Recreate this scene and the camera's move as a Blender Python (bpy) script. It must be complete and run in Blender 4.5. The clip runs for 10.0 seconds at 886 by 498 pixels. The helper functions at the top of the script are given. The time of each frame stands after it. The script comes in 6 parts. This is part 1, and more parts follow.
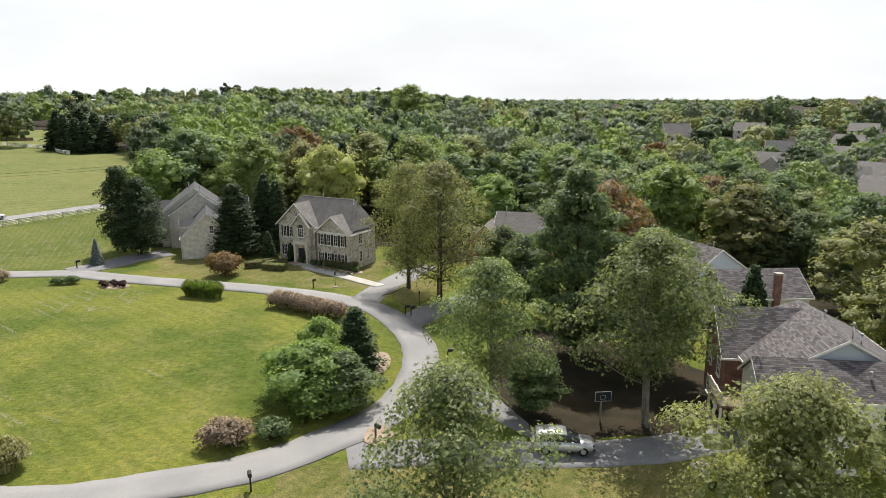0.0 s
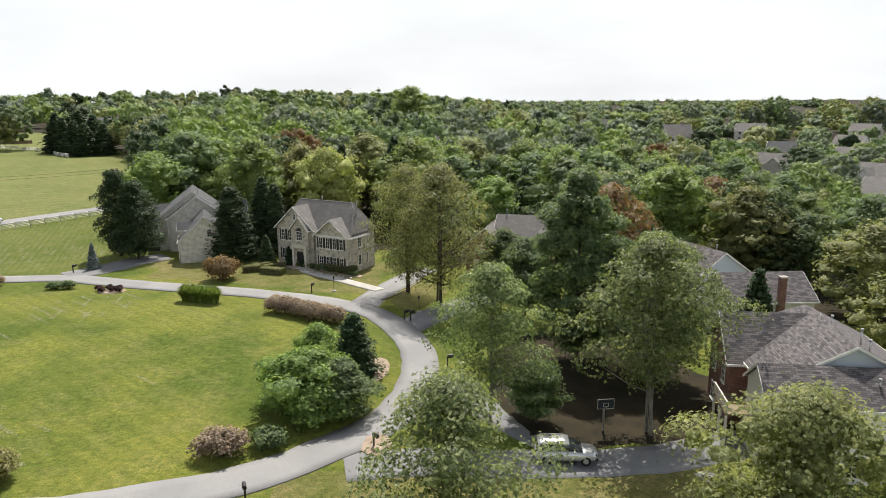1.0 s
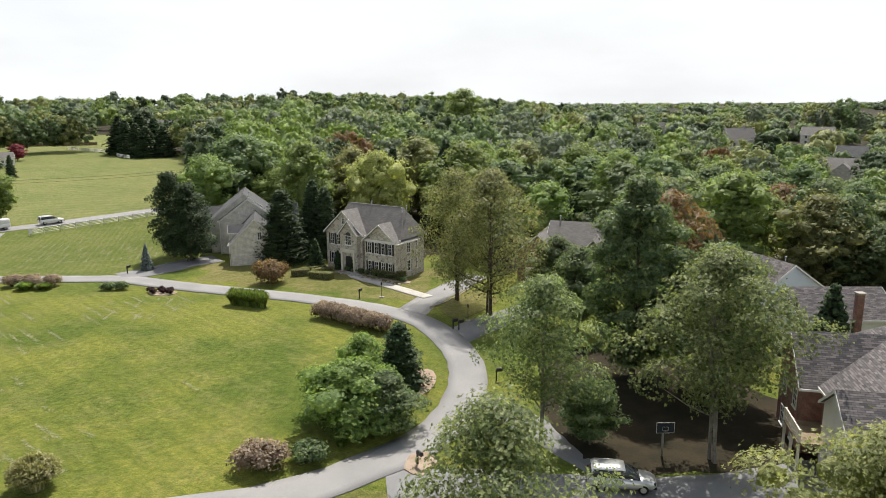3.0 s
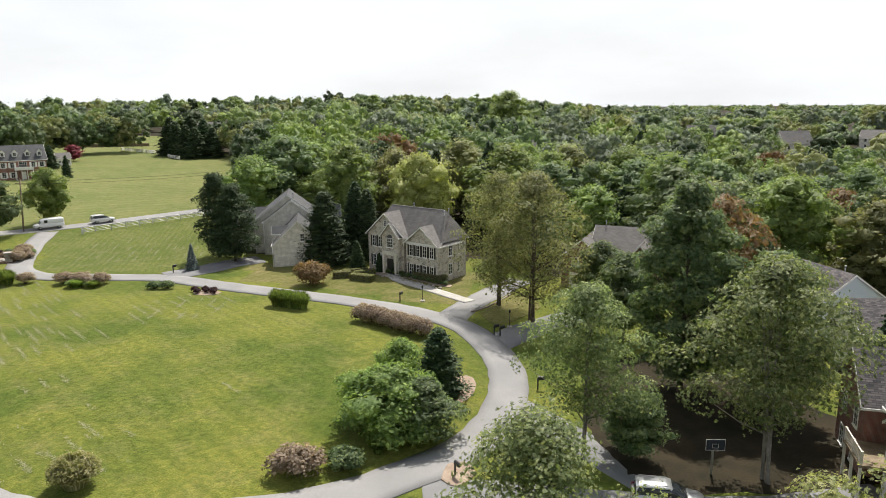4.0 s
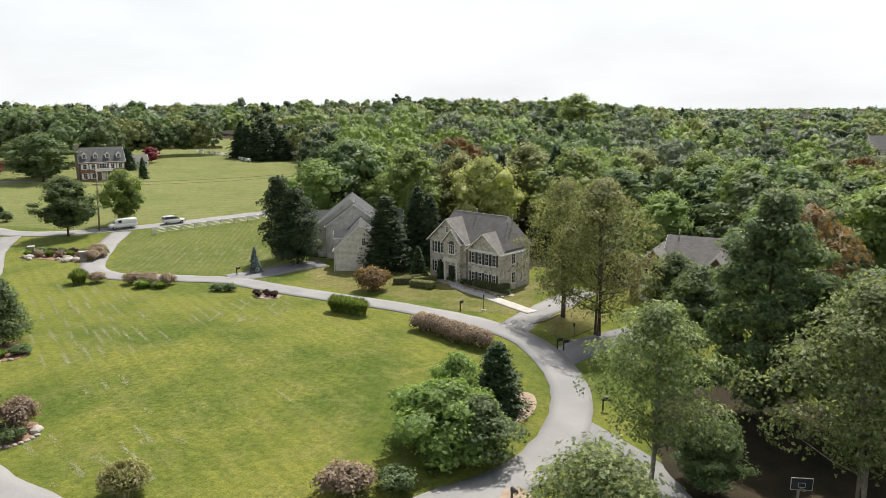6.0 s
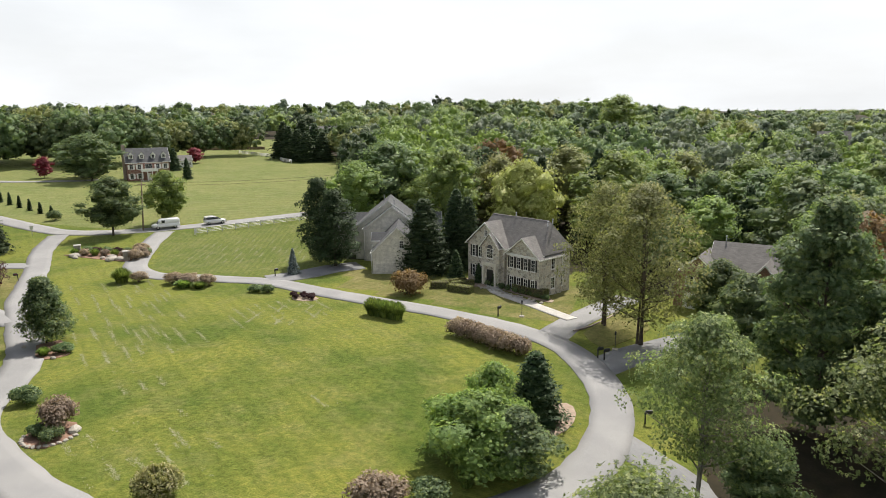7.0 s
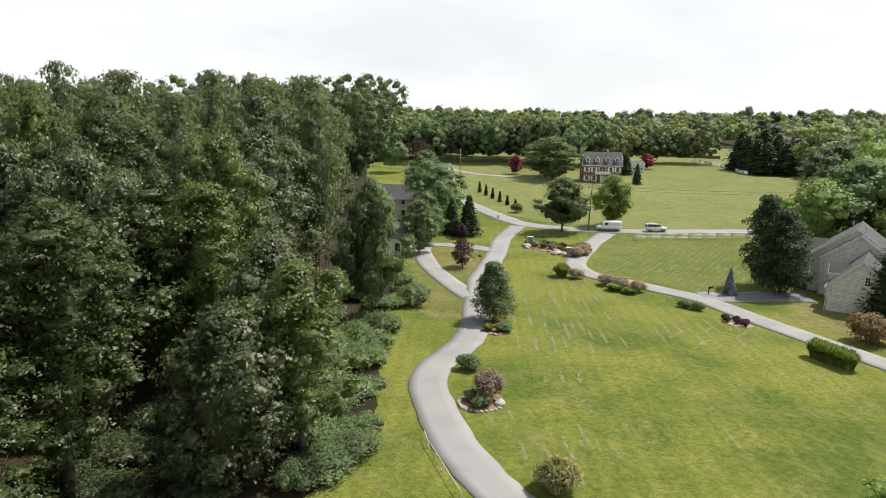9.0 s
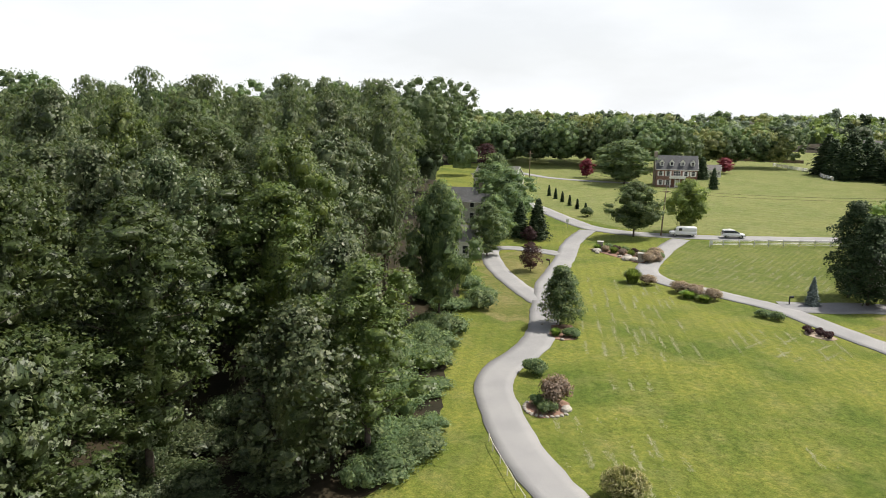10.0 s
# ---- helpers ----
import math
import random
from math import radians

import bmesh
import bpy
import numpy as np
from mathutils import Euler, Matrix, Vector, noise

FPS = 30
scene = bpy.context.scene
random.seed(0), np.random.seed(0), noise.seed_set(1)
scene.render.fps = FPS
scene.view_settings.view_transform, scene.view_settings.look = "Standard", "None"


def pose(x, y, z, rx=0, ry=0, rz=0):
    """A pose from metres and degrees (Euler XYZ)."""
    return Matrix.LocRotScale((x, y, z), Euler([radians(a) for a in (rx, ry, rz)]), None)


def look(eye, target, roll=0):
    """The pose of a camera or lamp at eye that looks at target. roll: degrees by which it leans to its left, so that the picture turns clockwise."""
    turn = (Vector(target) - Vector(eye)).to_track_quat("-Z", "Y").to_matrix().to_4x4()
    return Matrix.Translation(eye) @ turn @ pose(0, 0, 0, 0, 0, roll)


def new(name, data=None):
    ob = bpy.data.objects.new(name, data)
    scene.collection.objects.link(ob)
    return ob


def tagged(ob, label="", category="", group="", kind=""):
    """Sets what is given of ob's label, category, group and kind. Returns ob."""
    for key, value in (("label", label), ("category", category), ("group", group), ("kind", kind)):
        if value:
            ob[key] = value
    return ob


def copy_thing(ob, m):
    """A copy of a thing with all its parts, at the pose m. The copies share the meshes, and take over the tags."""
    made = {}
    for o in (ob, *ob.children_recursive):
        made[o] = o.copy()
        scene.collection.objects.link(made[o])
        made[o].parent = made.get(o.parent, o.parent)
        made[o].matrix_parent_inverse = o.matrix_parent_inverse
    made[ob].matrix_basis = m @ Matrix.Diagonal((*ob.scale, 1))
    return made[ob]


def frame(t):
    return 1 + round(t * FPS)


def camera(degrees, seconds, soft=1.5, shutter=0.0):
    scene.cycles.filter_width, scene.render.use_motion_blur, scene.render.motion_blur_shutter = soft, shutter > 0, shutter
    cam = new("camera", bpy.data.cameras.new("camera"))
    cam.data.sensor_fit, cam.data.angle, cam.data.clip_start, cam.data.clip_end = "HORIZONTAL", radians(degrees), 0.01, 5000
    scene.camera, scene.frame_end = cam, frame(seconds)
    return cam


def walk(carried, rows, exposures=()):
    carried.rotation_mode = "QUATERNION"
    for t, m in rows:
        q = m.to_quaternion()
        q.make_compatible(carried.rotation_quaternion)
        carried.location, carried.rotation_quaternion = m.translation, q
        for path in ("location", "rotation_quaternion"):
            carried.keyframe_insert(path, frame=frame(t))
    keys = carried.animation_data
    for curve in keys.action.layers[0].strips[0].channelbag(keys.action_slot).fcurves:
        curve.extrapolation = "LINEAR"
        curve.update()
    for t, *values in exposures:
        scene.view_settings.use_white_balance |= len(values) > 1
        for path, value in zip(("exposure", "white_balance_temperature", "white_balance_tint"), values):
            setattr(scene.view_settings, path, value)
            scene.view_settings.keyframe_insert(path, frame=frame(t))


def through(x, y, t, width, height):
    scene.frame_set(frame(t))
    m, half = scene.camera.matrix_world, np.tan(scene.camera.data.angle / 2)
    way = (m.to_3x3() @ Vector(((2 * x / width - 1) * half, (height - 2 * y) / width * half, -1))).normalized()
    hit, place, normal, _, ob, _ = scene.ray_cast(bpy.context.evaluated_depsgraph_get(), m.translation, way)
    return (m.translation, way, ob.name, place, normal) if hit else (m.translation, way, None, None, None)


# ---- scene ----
cam = camera(65.3, 10.0, soft=0.5)
# seconds, place in metres, yaw to the left, pitch, roll in degrees
ROWS = [
    (0, 0.03, 0.01, 26.45, 0.01, -12.33, -0.20),
    (0.5, 0.11, 0.54, 26.46, 0.01, -12.27, -0.25),
    (1, 0.16, 1.12, 26.50, 0.07, -12.21, -0.36),
    (1.5, 0.20, 1.72, 26.50, 0.84, -12.17, -0.39),
    (2, 0.23, 2.39, 26.50, 1.69, -12.10, -0.42),
    (2.5, 0.23, 3.02, 26.52, 2.52, -12.07, -0.41),
    (2.7, 0.23, 3.29, 26.52, 3.25, -12.03, -0.41),
    (3.8, 0.28, 4.71, 26.47, 7.36, -11.80, -0.41),
    (4, 0.29, 4.98, 26.45, 8.07, -11.76, -0.41),
    (4.5, 0.32, 5.59, 26.45, 9.62, -11.69, -0.42),
    (5, 0.32, 6.28, 26.43, 10.97, -11.60, -0.45),
    (5.5, 0.30, 7.03, 26.43, 12.28, -11.54, -0.47),
    (5.7, 0.28, 7.33, 26.44, 12.80, -11.51, -0.47),
    (6.8, 0.07, 8.88, 26.57, 16.11, -11.36, -0.45),
    (7, 0.00, 9.11, 26.58, 16.86, -11.34, -0.45),
    (7.2, -0.11, 9.26, 26.60, 17.94, -11.29, -0.38),
    (7.5, -0.34, 9.49, 26.67, 23.99, -11.19, -0.22),
    (7.8, -0.48, 9.89, 26.69, 32.63, -11.05, 0.00),
    (8, -0.48, 10.10, 26.71, 37.34, -10.95, 0.15),
    (8.2, -0.46, 10.25, 26.75, 42.20, -10.89, 0.36),
    (8.5, -0.34, 10.37, 26.82, 50.31, -10.84, 0.64),
    (8.7, -0.23, 10.44, 26.89, 52.65, -10.88, 0.68),
    (9, -0.09, 10.51, 26.94, 52.85, -10.92, 0.68),
    (9.5, -0.05, 10.50, 26.96, 53.14, -10.86, 0.52),
    (9.7, -0.09, 10.51, 26.93, 55.78, -10.81, 0.53),
    (10, -0.17, 10.55, 26.83, 58.56, -10.72, 0.60),
]


def eye_pose(x, y, z, yaw, pitch, roll):
    return pose(x, y, z, 90 + pitch, 0, yaw) @ pose(0, 0, 0, 0, 0, roll)


walk(cam, [(t, eye_pose(*r)) for t, *r in ROWS])

# ---- light ----
SUN_UP, SUN_TURN = 58.0, -8.0  # height of the sun, and its bearing to the left of +y
world = bpy.data.worlds.new("sky")
scene.world = world
world.use_nodes = True
wn = world.node_tree.nodes
wl = world.node_tree.links
sky = wn.new("ShaderNodeTexSky")
sky.sky_type = "NISHITA"
sky.sun_disc = False
sky.sun_elevation = radians(SUN_UP)
sky.sun_rotation = radians(-SUN_TURN)
sky.altitude = 100
sky.air_density, sky.dust_density, sky.ozone_density = 1.0, 4.0, 1.0
# thin bright haze and cloud, thickest low down
co = wn.new("ShaderNodeTexCoord")
mp = wn.new("ShaderNodeMapping")
mp.inputs["Scale"].default_value = (1.2, 1.2, 4.0)
cl = wn.new("ShaderNodeTexNoise")
cl.inputs["Scale"].default_value = 2.0
cl.inputs["Detail"].default_value = 7
cr = wn.new("ShaderNodeValToRGB")
cr.color_ramp.elements[0].position, cr.color_ramp.elements[1].position = 0.36, 0.60
cr.color_ramp.elements[0].color = (0.80, 0.80, 0.80, 1)
sp = wn.new("ShaderNodeSeparateXYZ")
up = wn.new("ShaderNodeMapRange")
up.inputs["From Min"].default_value, up.inputs["From Max"].default_value = 0.22, 0.75
up.inputs["To Min"].default_value, up.inputs["To Max"].default_value = 1.0, 0.16
mu = wn.new("ShaderNodeMath")
mu.operation = "MULTIPLY"
mx = wn.new("ShaderNodeMix")
mx.data_type = "RGBA"
mx.inputs["B"].default_value = (10.6, 10.85, 11.1, 1)
wl.new(co.outputs["Generated"], mp.inputs["Vector"])
wl.new(mp.outputs["Vector"], cl.inputs["Vector"])
wl.new(cl.outputs["Fac"], cr.inputs["Fac"])
wl.new(co.outputs["Generated"], sp.inputs["Vector"])
wl.new(sp.outputs["Z"], up.inputs["Value"])
wl.new(cr.outputs["Color"], mu.inputs[0])
wl.new(up.outputs["Result"], mu.inputs[1])
wl.new(mu.outputs["Value"], mx.inputs["Factor"])
wl.new(sky.outputs["Color"], mx.inputs["A"])
wl.new(mx.outputs["Result"], wn["Background"].inputs["Color"])
wn["Background"].inputs["Strength"].default_value = 0.085
sun = new("sun", bpy.data.lights.new("sun", "SUN"))
sun.data.energy, sun.data.angle, sun.data.color = 5.0, radians(0.6), (1.0, 0.95, 0.86)
sun.matrix_world = look((0, 0, 0), (math.sin(radians(SUN_TURN)) * math.cos(radians(SUN_UP)), -math.cos(radians(SUN_TURN)) * math.cos(radians(SUN_UP)), -math.sin(radians(SUN_UP))))
scene.view_settings.exposure = 0.2

# ---- materials ----
def mat(name, rough=0.8, metal=0.0):
    m = bpy.data.materials.new(name)
    m.use_nodes = True
    n = m.node_tree.nodes
    b = n["Principled BSDF"]
    b.inputs["Roughness"].default_value, b.inputs["Metallic"].default_value = rough, metal
    return m, n, m.node_tree.links, b


def noise_node(n, l, scale, detail=4.0, coord="Object", stretch=None):
    c = n.new("ShaderNodeTexCoord")
    t = n.new("ShaderNodeTexNoise")
    t.inputs["Scale"].default_value, t.inputs["Detail"].default_value = scale, detail
    if stretch:
        s = n.new("ShaderNodeMapping")
        s.inputs["Scale"].default_value = stretch
        l.new(c.outputs[coord], s.inputs["Vector"])
        l.new(s.outputs["Vector"], t.inputs["Vector"])
    else:
        l.new(c.outputs[coord], t.inputs["Vector"])
    return t


def ramp(n, l, src, stops):
    r = n.new("ShaderNodeValToRGB")
    e = r.color_ramp.elements
    while len(e) < len(stops):
        e.new(0.5)
    for el, (p, c) in zip(e, stops):
        el.position, el.color = p, (*c, 1)
    l.new(src, r.inputs["Fac"])
    return r


def mixed(n, l, fac, a, b, mode="MIX"):
    m = n.new("ShaderNodeMix")
    m.data_type, m.blend_type = "RGBA", mode
    for key, v in (("Factor", fac), ("A", a), ("B", b)):
        if isinstance(v, (int, float)):
            m.inputs[key].default_value = v
        elif isinstance(v, tuple):
            m.inputs[key].default_value = (*v, 1)
        else:
            l.new(v, m.inputs[key])
    return m.outputs["Result"]


def bump(n, l, b, src, strength, dist):
    k = n.new("ShaderNodeBump")
    k.inputs["Strength"].default_value, k.inputs["Distance"].default_value = strength, dist
    l.new(src, k.inputs["Height"])
    l.new(k.outputs["Normal"], b.inputs["Normal"])


def plain(name, c1, c2, scale=3.0, rough=0.7, metal=0.0, bumps=0.2, fine=40.0, coord="Object"):
    """Two tones in large soft patches, fine grain and a little relief."""
    m, n, l, b = mat(name, rough, metal)
    b.inputs["Specular IOR Level"].default_value = 0.5 if rough < 0.7 else 0.2
    big = noise_node(n, l, scale, 5, coord)
    small = noise_node(n, l, fine, 3, coord)
    r = ramp(n, l, big.outputs["Fac"], [(0.35, c1), (0.65, c2)])
    g = ramp(n, l, small.outputs["Fac"], [(0.3, (0.82,) * 3), (0.7, (1.12,) * 3)])
    l.new(mixed(n, l, 1.0, r.outputs["Color"], g.outputs["Color"], "MULTIPLY"), b.inputs["Base Color"])
    if bumps:
        bump(n, l, b, small.outputs["Fac"], bumps, 0.02)
    return m


def leaf_mat(name, dark, light, tip, through=0.5, rough=0.62, lace=0.0):
    """Leaves: tone differs from clump to clump and from tree to tree; light passes through."""
    m, n, l, b = mat(name, rough)
    b.inputs["Specular IOR Level"].default_value = 0.34 if through > 0.25 else 0.15
    geo = n.new("ShaderNodeNewGeometry")
    obj = n.new("ShaderNodeObjectInfo")
    r = ramp(n, l, geo.outputs["Random Per Island"], [(0.0, dark), (0.6, light), (1.0, tip)])
    hs = n.new("ShaderNodeHueSaturation")
    for key, lo, hi in (("Hue", 0.488, 0.508), ("Value", 0.86, 1.18)):
        mr = n.new("ShaderNodeMapRange")
        mr.inputs["To Min"].default_value, mr.inputs["To Max"].default_value = lo, hi
        l.new(obj.outputs["Random"], mr.inputs["Value"])
        l.new(mr.outputs["Result"], hs.inputs[key])
    l.new(r.outputs["Color"], hs.inputs["Color"])
    l.new(hs.outputs["Color"], b.inputs["Base Color"])
    tr = n.new("ShaderNodeBsdfTranslucent")
    l.new(mixed(n, l, 1.0, hs.outputs["Color"], (1.45, 1.45, 1.0), "MULTIPLY"), tr.inputs["Color"])
    ms = n.new("ShaderNodeMixShader")
    ms.inputs["Fac"].default_value = through
    l.new(b.outputs["BSDF"], ms.inputs[1])
    l.new(tr.outputs["BSDF"], ms.inputs[2])
    if lace:
        # sprays of small leaves with gaps between them
        nz = noise_node(n, l, lace, 3.0)
        uv = n.new("ShaderNodeUVMap")
        far = n.new("ShaderNodeVectorMath")
        far.operation = "DISTANCE"
        far.inputs[1].default_value = (0.5, 0.5, 0)
        l.new(uv.outputs["UV"], far.inputs[0])
        sq = n.new("ShaderNodeMath")
        sq.operation = "POWER"
        sq.inputs[1].default_value = 2.0
        l.new(far.outputs["Value"], sq.inputs[0])
        less = n.new("ShaderNodeMath")
        less.operation = "MULTIPLY_ADD"
        less.inputs[1].default_value = -0.8
        l.new(sq.outputs["Value"], less.inputs[0])
        l.new(nz.outputs["Fac"], less.inputs[2])
        cut = ramp(n, l, less.outputs["Value"], [(0.40, (0, 0, 0)), (0.415, (1, 1, 1))])
        tint = n.new("ShaderNodeMapRange")
        tint.inputs["From Min"].default_value, tint.inputs["From Max"].default_value = 0.35, 0.68
        tint.inputs["To Min"].default_value, tint.inputs["To Max"].default_value = 0.55, 1.5
        fine = noise_node(n, l, lace * 1.9, 1.0)
        l.new(fine.outputs["Fac"], tint.inputs["Value"])
        shade = n.new("ShaderNodeVectorMath")
        shade.operation = "SCALE"
        l.new(hs.outputs["Color"], shade.inputs[0])
        l.new(tint.outputs["Result"], shade.inputs["Scale"])
        l.new(shade.outputs["Vector"], b.inputs["Base Color"])
        gap = n.new("ShaderNodeBsdfTransparent")
        m2 = n.new("ShaderNodeMixShader")
        l.new(cut.outputs["Color"], m2.inputs["Fac"])
        l.new(gap.outputs["BSDF"], m2.inputs[1])
        l.new(ms.outputs["Shader"], m2.inputs[2])
        ms = m2
    l.new(ms.outputs["Shader"], n["Material Output"].inputs["Surface"])
    return m


def grass_mat(name, base, other, dry, stripe=0.0, turn=0.0, wide=1.4, worn=0.45):
    """Mown grass: patches, dry spots, fine grain, mower lines."""
    m, n, l, b = mat(name, 0.95)
    b.inputs["Specular IOR Level"].default_value = 0.08
    b.inputs["Sheen Weight"].default_value, b.inputs["Sheen Roughness"].default_value = 0.22, 0.45
    b.inputs["Sheen Tint"].default_value = (0.62, 0.78, 0.22, 1)
    big = noise_node(n, l, 0.075, 8)
    mid = noise_node(n, l, 0.4, 7)
    fine = noise_node(n, l, 9.0, 4)
    c = ramp(n, l, big.outputs["Fac"], [(0.41, base), (0.58, other)]).outputs["Color"]
    spots = ramp(n, l, mid.outputs["Fac"], [(worn, (0, 0, 0)), (worn + 0.3, (1, 1, 1))])
    c = mixed(n, l, mixed(n, l, 1.0, spots.outputs["Color"], (0.6,) * 3, "MULTIPLY"), c, dry)
    if stripe:
        tc = n.new("ShaderNodeTexCoord")
        mp = n.new("ShaderNodeMapping")
        mp.inputs["Rotation"].default_value = (0, 0, radians(turn))
        w = n.new("ShaderNodeTexWave")
        w.inputs["Scale"].default_value, w.inputs["Distortion"].default_value = 0.314 / wide, 0.6
        w.inputs["Detail Scale"].default_value = 0.4
        l.new(tc.outputs["Object"], mp.inputs["Vector"])
        l.new(mp.outputs["Vector"], w.inputs["Vector"])
        s = ramp(n, l, w.outputs["Fac"], [(0.25, (1 - stripe,) * 3), (0.75, (1 + stripe,) * 3)])
        c = mixed(n, l, 1.0, c, s.outputs["Color"], "MULTIPLY")
    g = ramp(n, l, fine.outputs["Fac"], [(0.3, (0.58,) * 3), (0.7, (1.36,) * 3)])
    tuft = noise_node(n, l, 1.8, 5)
    q = ramp(n, l, tuft.outputs["Fac"], [(0.35, (0.72, 0.80, 0.72)), (0.65, (1.2, 1.13, 1.15))])
    c = mixed(n, l, 1.0, c, q.outputs["Color"], "MULTIPLY")
    l.new(mixed(n, l, 1.0, c, g.outputs["Color"], "MULTIPLY"), b.inputs["Base Color"])
    bump(n, l, b, fine.outputs["Fac"], 0.8, 0.08)
    return m


M = {}
M["lawn"] = grass_mat("lawn_grass", (0.076, 0.106, 0.019), (0.158, 0.168, 0.034), (0.180, 0.172, 0.062), 0.045, -50, 1.7, 0.47)
M["field"] = grass_mat("field_grass", (0.138, 0.158, 0.056), (0.172, 0.180, 0.068), (0.235, 0.215, 0.115), 0.05, 60, 3.2, 0.45)
M["strip"] = grass_mat("striped_grass", (0.092, 0.116, 0.028), (0.118, 0.136, 0.036), (0.185, 0.175, 0.085), 0.075, -20, 1.0, 0.46)
M["verge"] = grass_mat("verge_grass", (0.108, 0.116, 0.032), (0.160, 0.145, 0.055), (0.24, 0.195, 0.10), 0.04, 20, 1.4, 0.42)
# litter and soil, with deep tree shade put into the dark colour
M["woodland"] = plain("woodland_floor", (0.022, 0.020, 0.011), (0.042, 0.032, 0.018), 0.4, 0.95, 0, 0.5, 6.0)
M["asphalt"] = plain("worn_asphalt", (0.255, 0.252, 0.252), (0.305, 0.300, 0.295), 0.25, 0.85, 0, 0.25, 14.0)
# darker copy of the asphalt: tree shade painted into these driveways
M["asphalt_shaded"] = plain("shaded_asphalt", (0.20, 0.20, 0.205), (0.25, 0.25, 0.25), 0.3, 0.85, 0, 0.25, 14.0)
M["concrete"] = plain("pale_concrete", (0.42, 0.40, 0.37), (0.52, 0.50, 0.46), 0.8, 0.85, 0, 0.2, 12.0)
M["mulch"] = plain("mulch", (0.20, 0.12, 0.085), (0.30, 0.19, 0.14), 1.2, 0.95, 0, 0.6, 9.0)
M["stone"] = plain("field_stone", (0.33, 0.30, 0.26), (0.45, 0.42, 0.37), 0.8, 0.85, 0, 0.4, 6.0)
M["bark"] = plain("bark", (0.07, 0.055, 0.042), (0.13, 0.105, 0.085), 1.5, 0.95, 0, 0.6, 14.0)
M["bark_pale"] = plain("pale_bark", (0.16, 0.15, 0.13), (0.28, 0.26, 0.23), 1.5, 0.9, 0, 0.4, 12.0)
M["white"] = plain("white_paint", (0.72, 0.71, 0.68), (0.80, 0.79, 0.77), 0.8, 0.5, 0, 0.1, 20.0)
M["cream"] = plain("cream_trim", (0.66, 0.62, 0.53), (0.74, 0.70, 0.62), 0.8, 0.6, 0, 0.1, 20.0)
M["siding_blue"] = plain("pale_blue_siding", (0.50, 0.56, 0.62), (0.56, 0.62, 0.68), 0.3, 0.7, 0, 0.1, 20.0)
M["black"] = plain("black_paint", (0.015, 0.015, 0.016), (0.03, 0.03, 0.03), 1.5, 0.45, 0, 0.1, 20.0)
M["steel"] = plain("galvanised_steel", (0.45, 0.46, 0.47), (0.58, 0.58, 0.58), 2.0, 0.35, 0.9, 0.1, 20.0)
M["wood"] = plain("weathered_wood", (0.20, 0.15, 0.10), (0.30, 0.24, 0.17), 1.5, 0.85, 0, 0.3, 16.0)
M["rubber"] = plain("rubber", (0.012, 0.012, 0.013), (0.022, 0.022, 0.022), 3, 0.8, 0, 0.1, 30.0)
gm, gn, gl, gb = mat("window_glass", 0.06)
gb.inputs["Base Color"].default_value = (0.025, 0.03, 0.035, 1)
gb.inputs["Specular IOR Level"].default_value = 0.7
M["glass"] = gm
gm, gn, gl, gb = mat("car_paint_silver", 0.28, 0.6)
gb.inputs["Base Color"].default_value = (0.62, 0.63, 0.65, 1)
gb.inputs["Coat Weight"].default_value = 0.6
M["car_silver"] = gm
gm, gn, gl, gb = mat("car_paint_white", 0.3, 0.0)
gb.inputs["Base Color"].default_value = (0.8, 0.8, 0.8, 1)
gb.inputs["Coat Weight"].default_value = 0.6
M["car_white"] = gm


def shingle_mat(name, c1, c2, c3):
    """Asphalt shingles: courses of tabs in three tones, laid out along the roof's own axes (generated from UV in metres)."""
    m, n, l, b = mat(name, 0.92)
    uv = n.new("ShaderNodeUVMap")
    br = n.new("ShaderNodeTexBrick")
    br.offset = 0.5
    br.inputs["Scale"].default_value = 1.0
    br.inputs["Brick Width"].default_value, br.inputs["Row Height"].default_value = 0.5, 0.18
    br.inputs["Mortar Size"].default_value, br.inputs["Bias"].default_value = 0.012, 0.0
    br.inputs["Color1"].default_value, br.inputs["Color2"].default_value, br.inputs["Mortar"].default_value = (*c1, 1), (*c2, 1), (*c3, 1)
    l.new(uv.outputs["UV"], br.inputs["Vector"])
    big = noise_node(n, l, 0.7, 4)
    g = ramp(n, l, big.outputs["Fac"], [(0.3, (0.85,) * 3), (0.7, (1.12,) * 3)])
    l.new(mixed(n, l, 1.0, br.outputs["Color"], g.outputs["Color"], "MULTIPLY"), b.inputs["Base Color"])
    bump(n, l, b, br.outputs["Fac"], 0.5, 0.02)
    return m


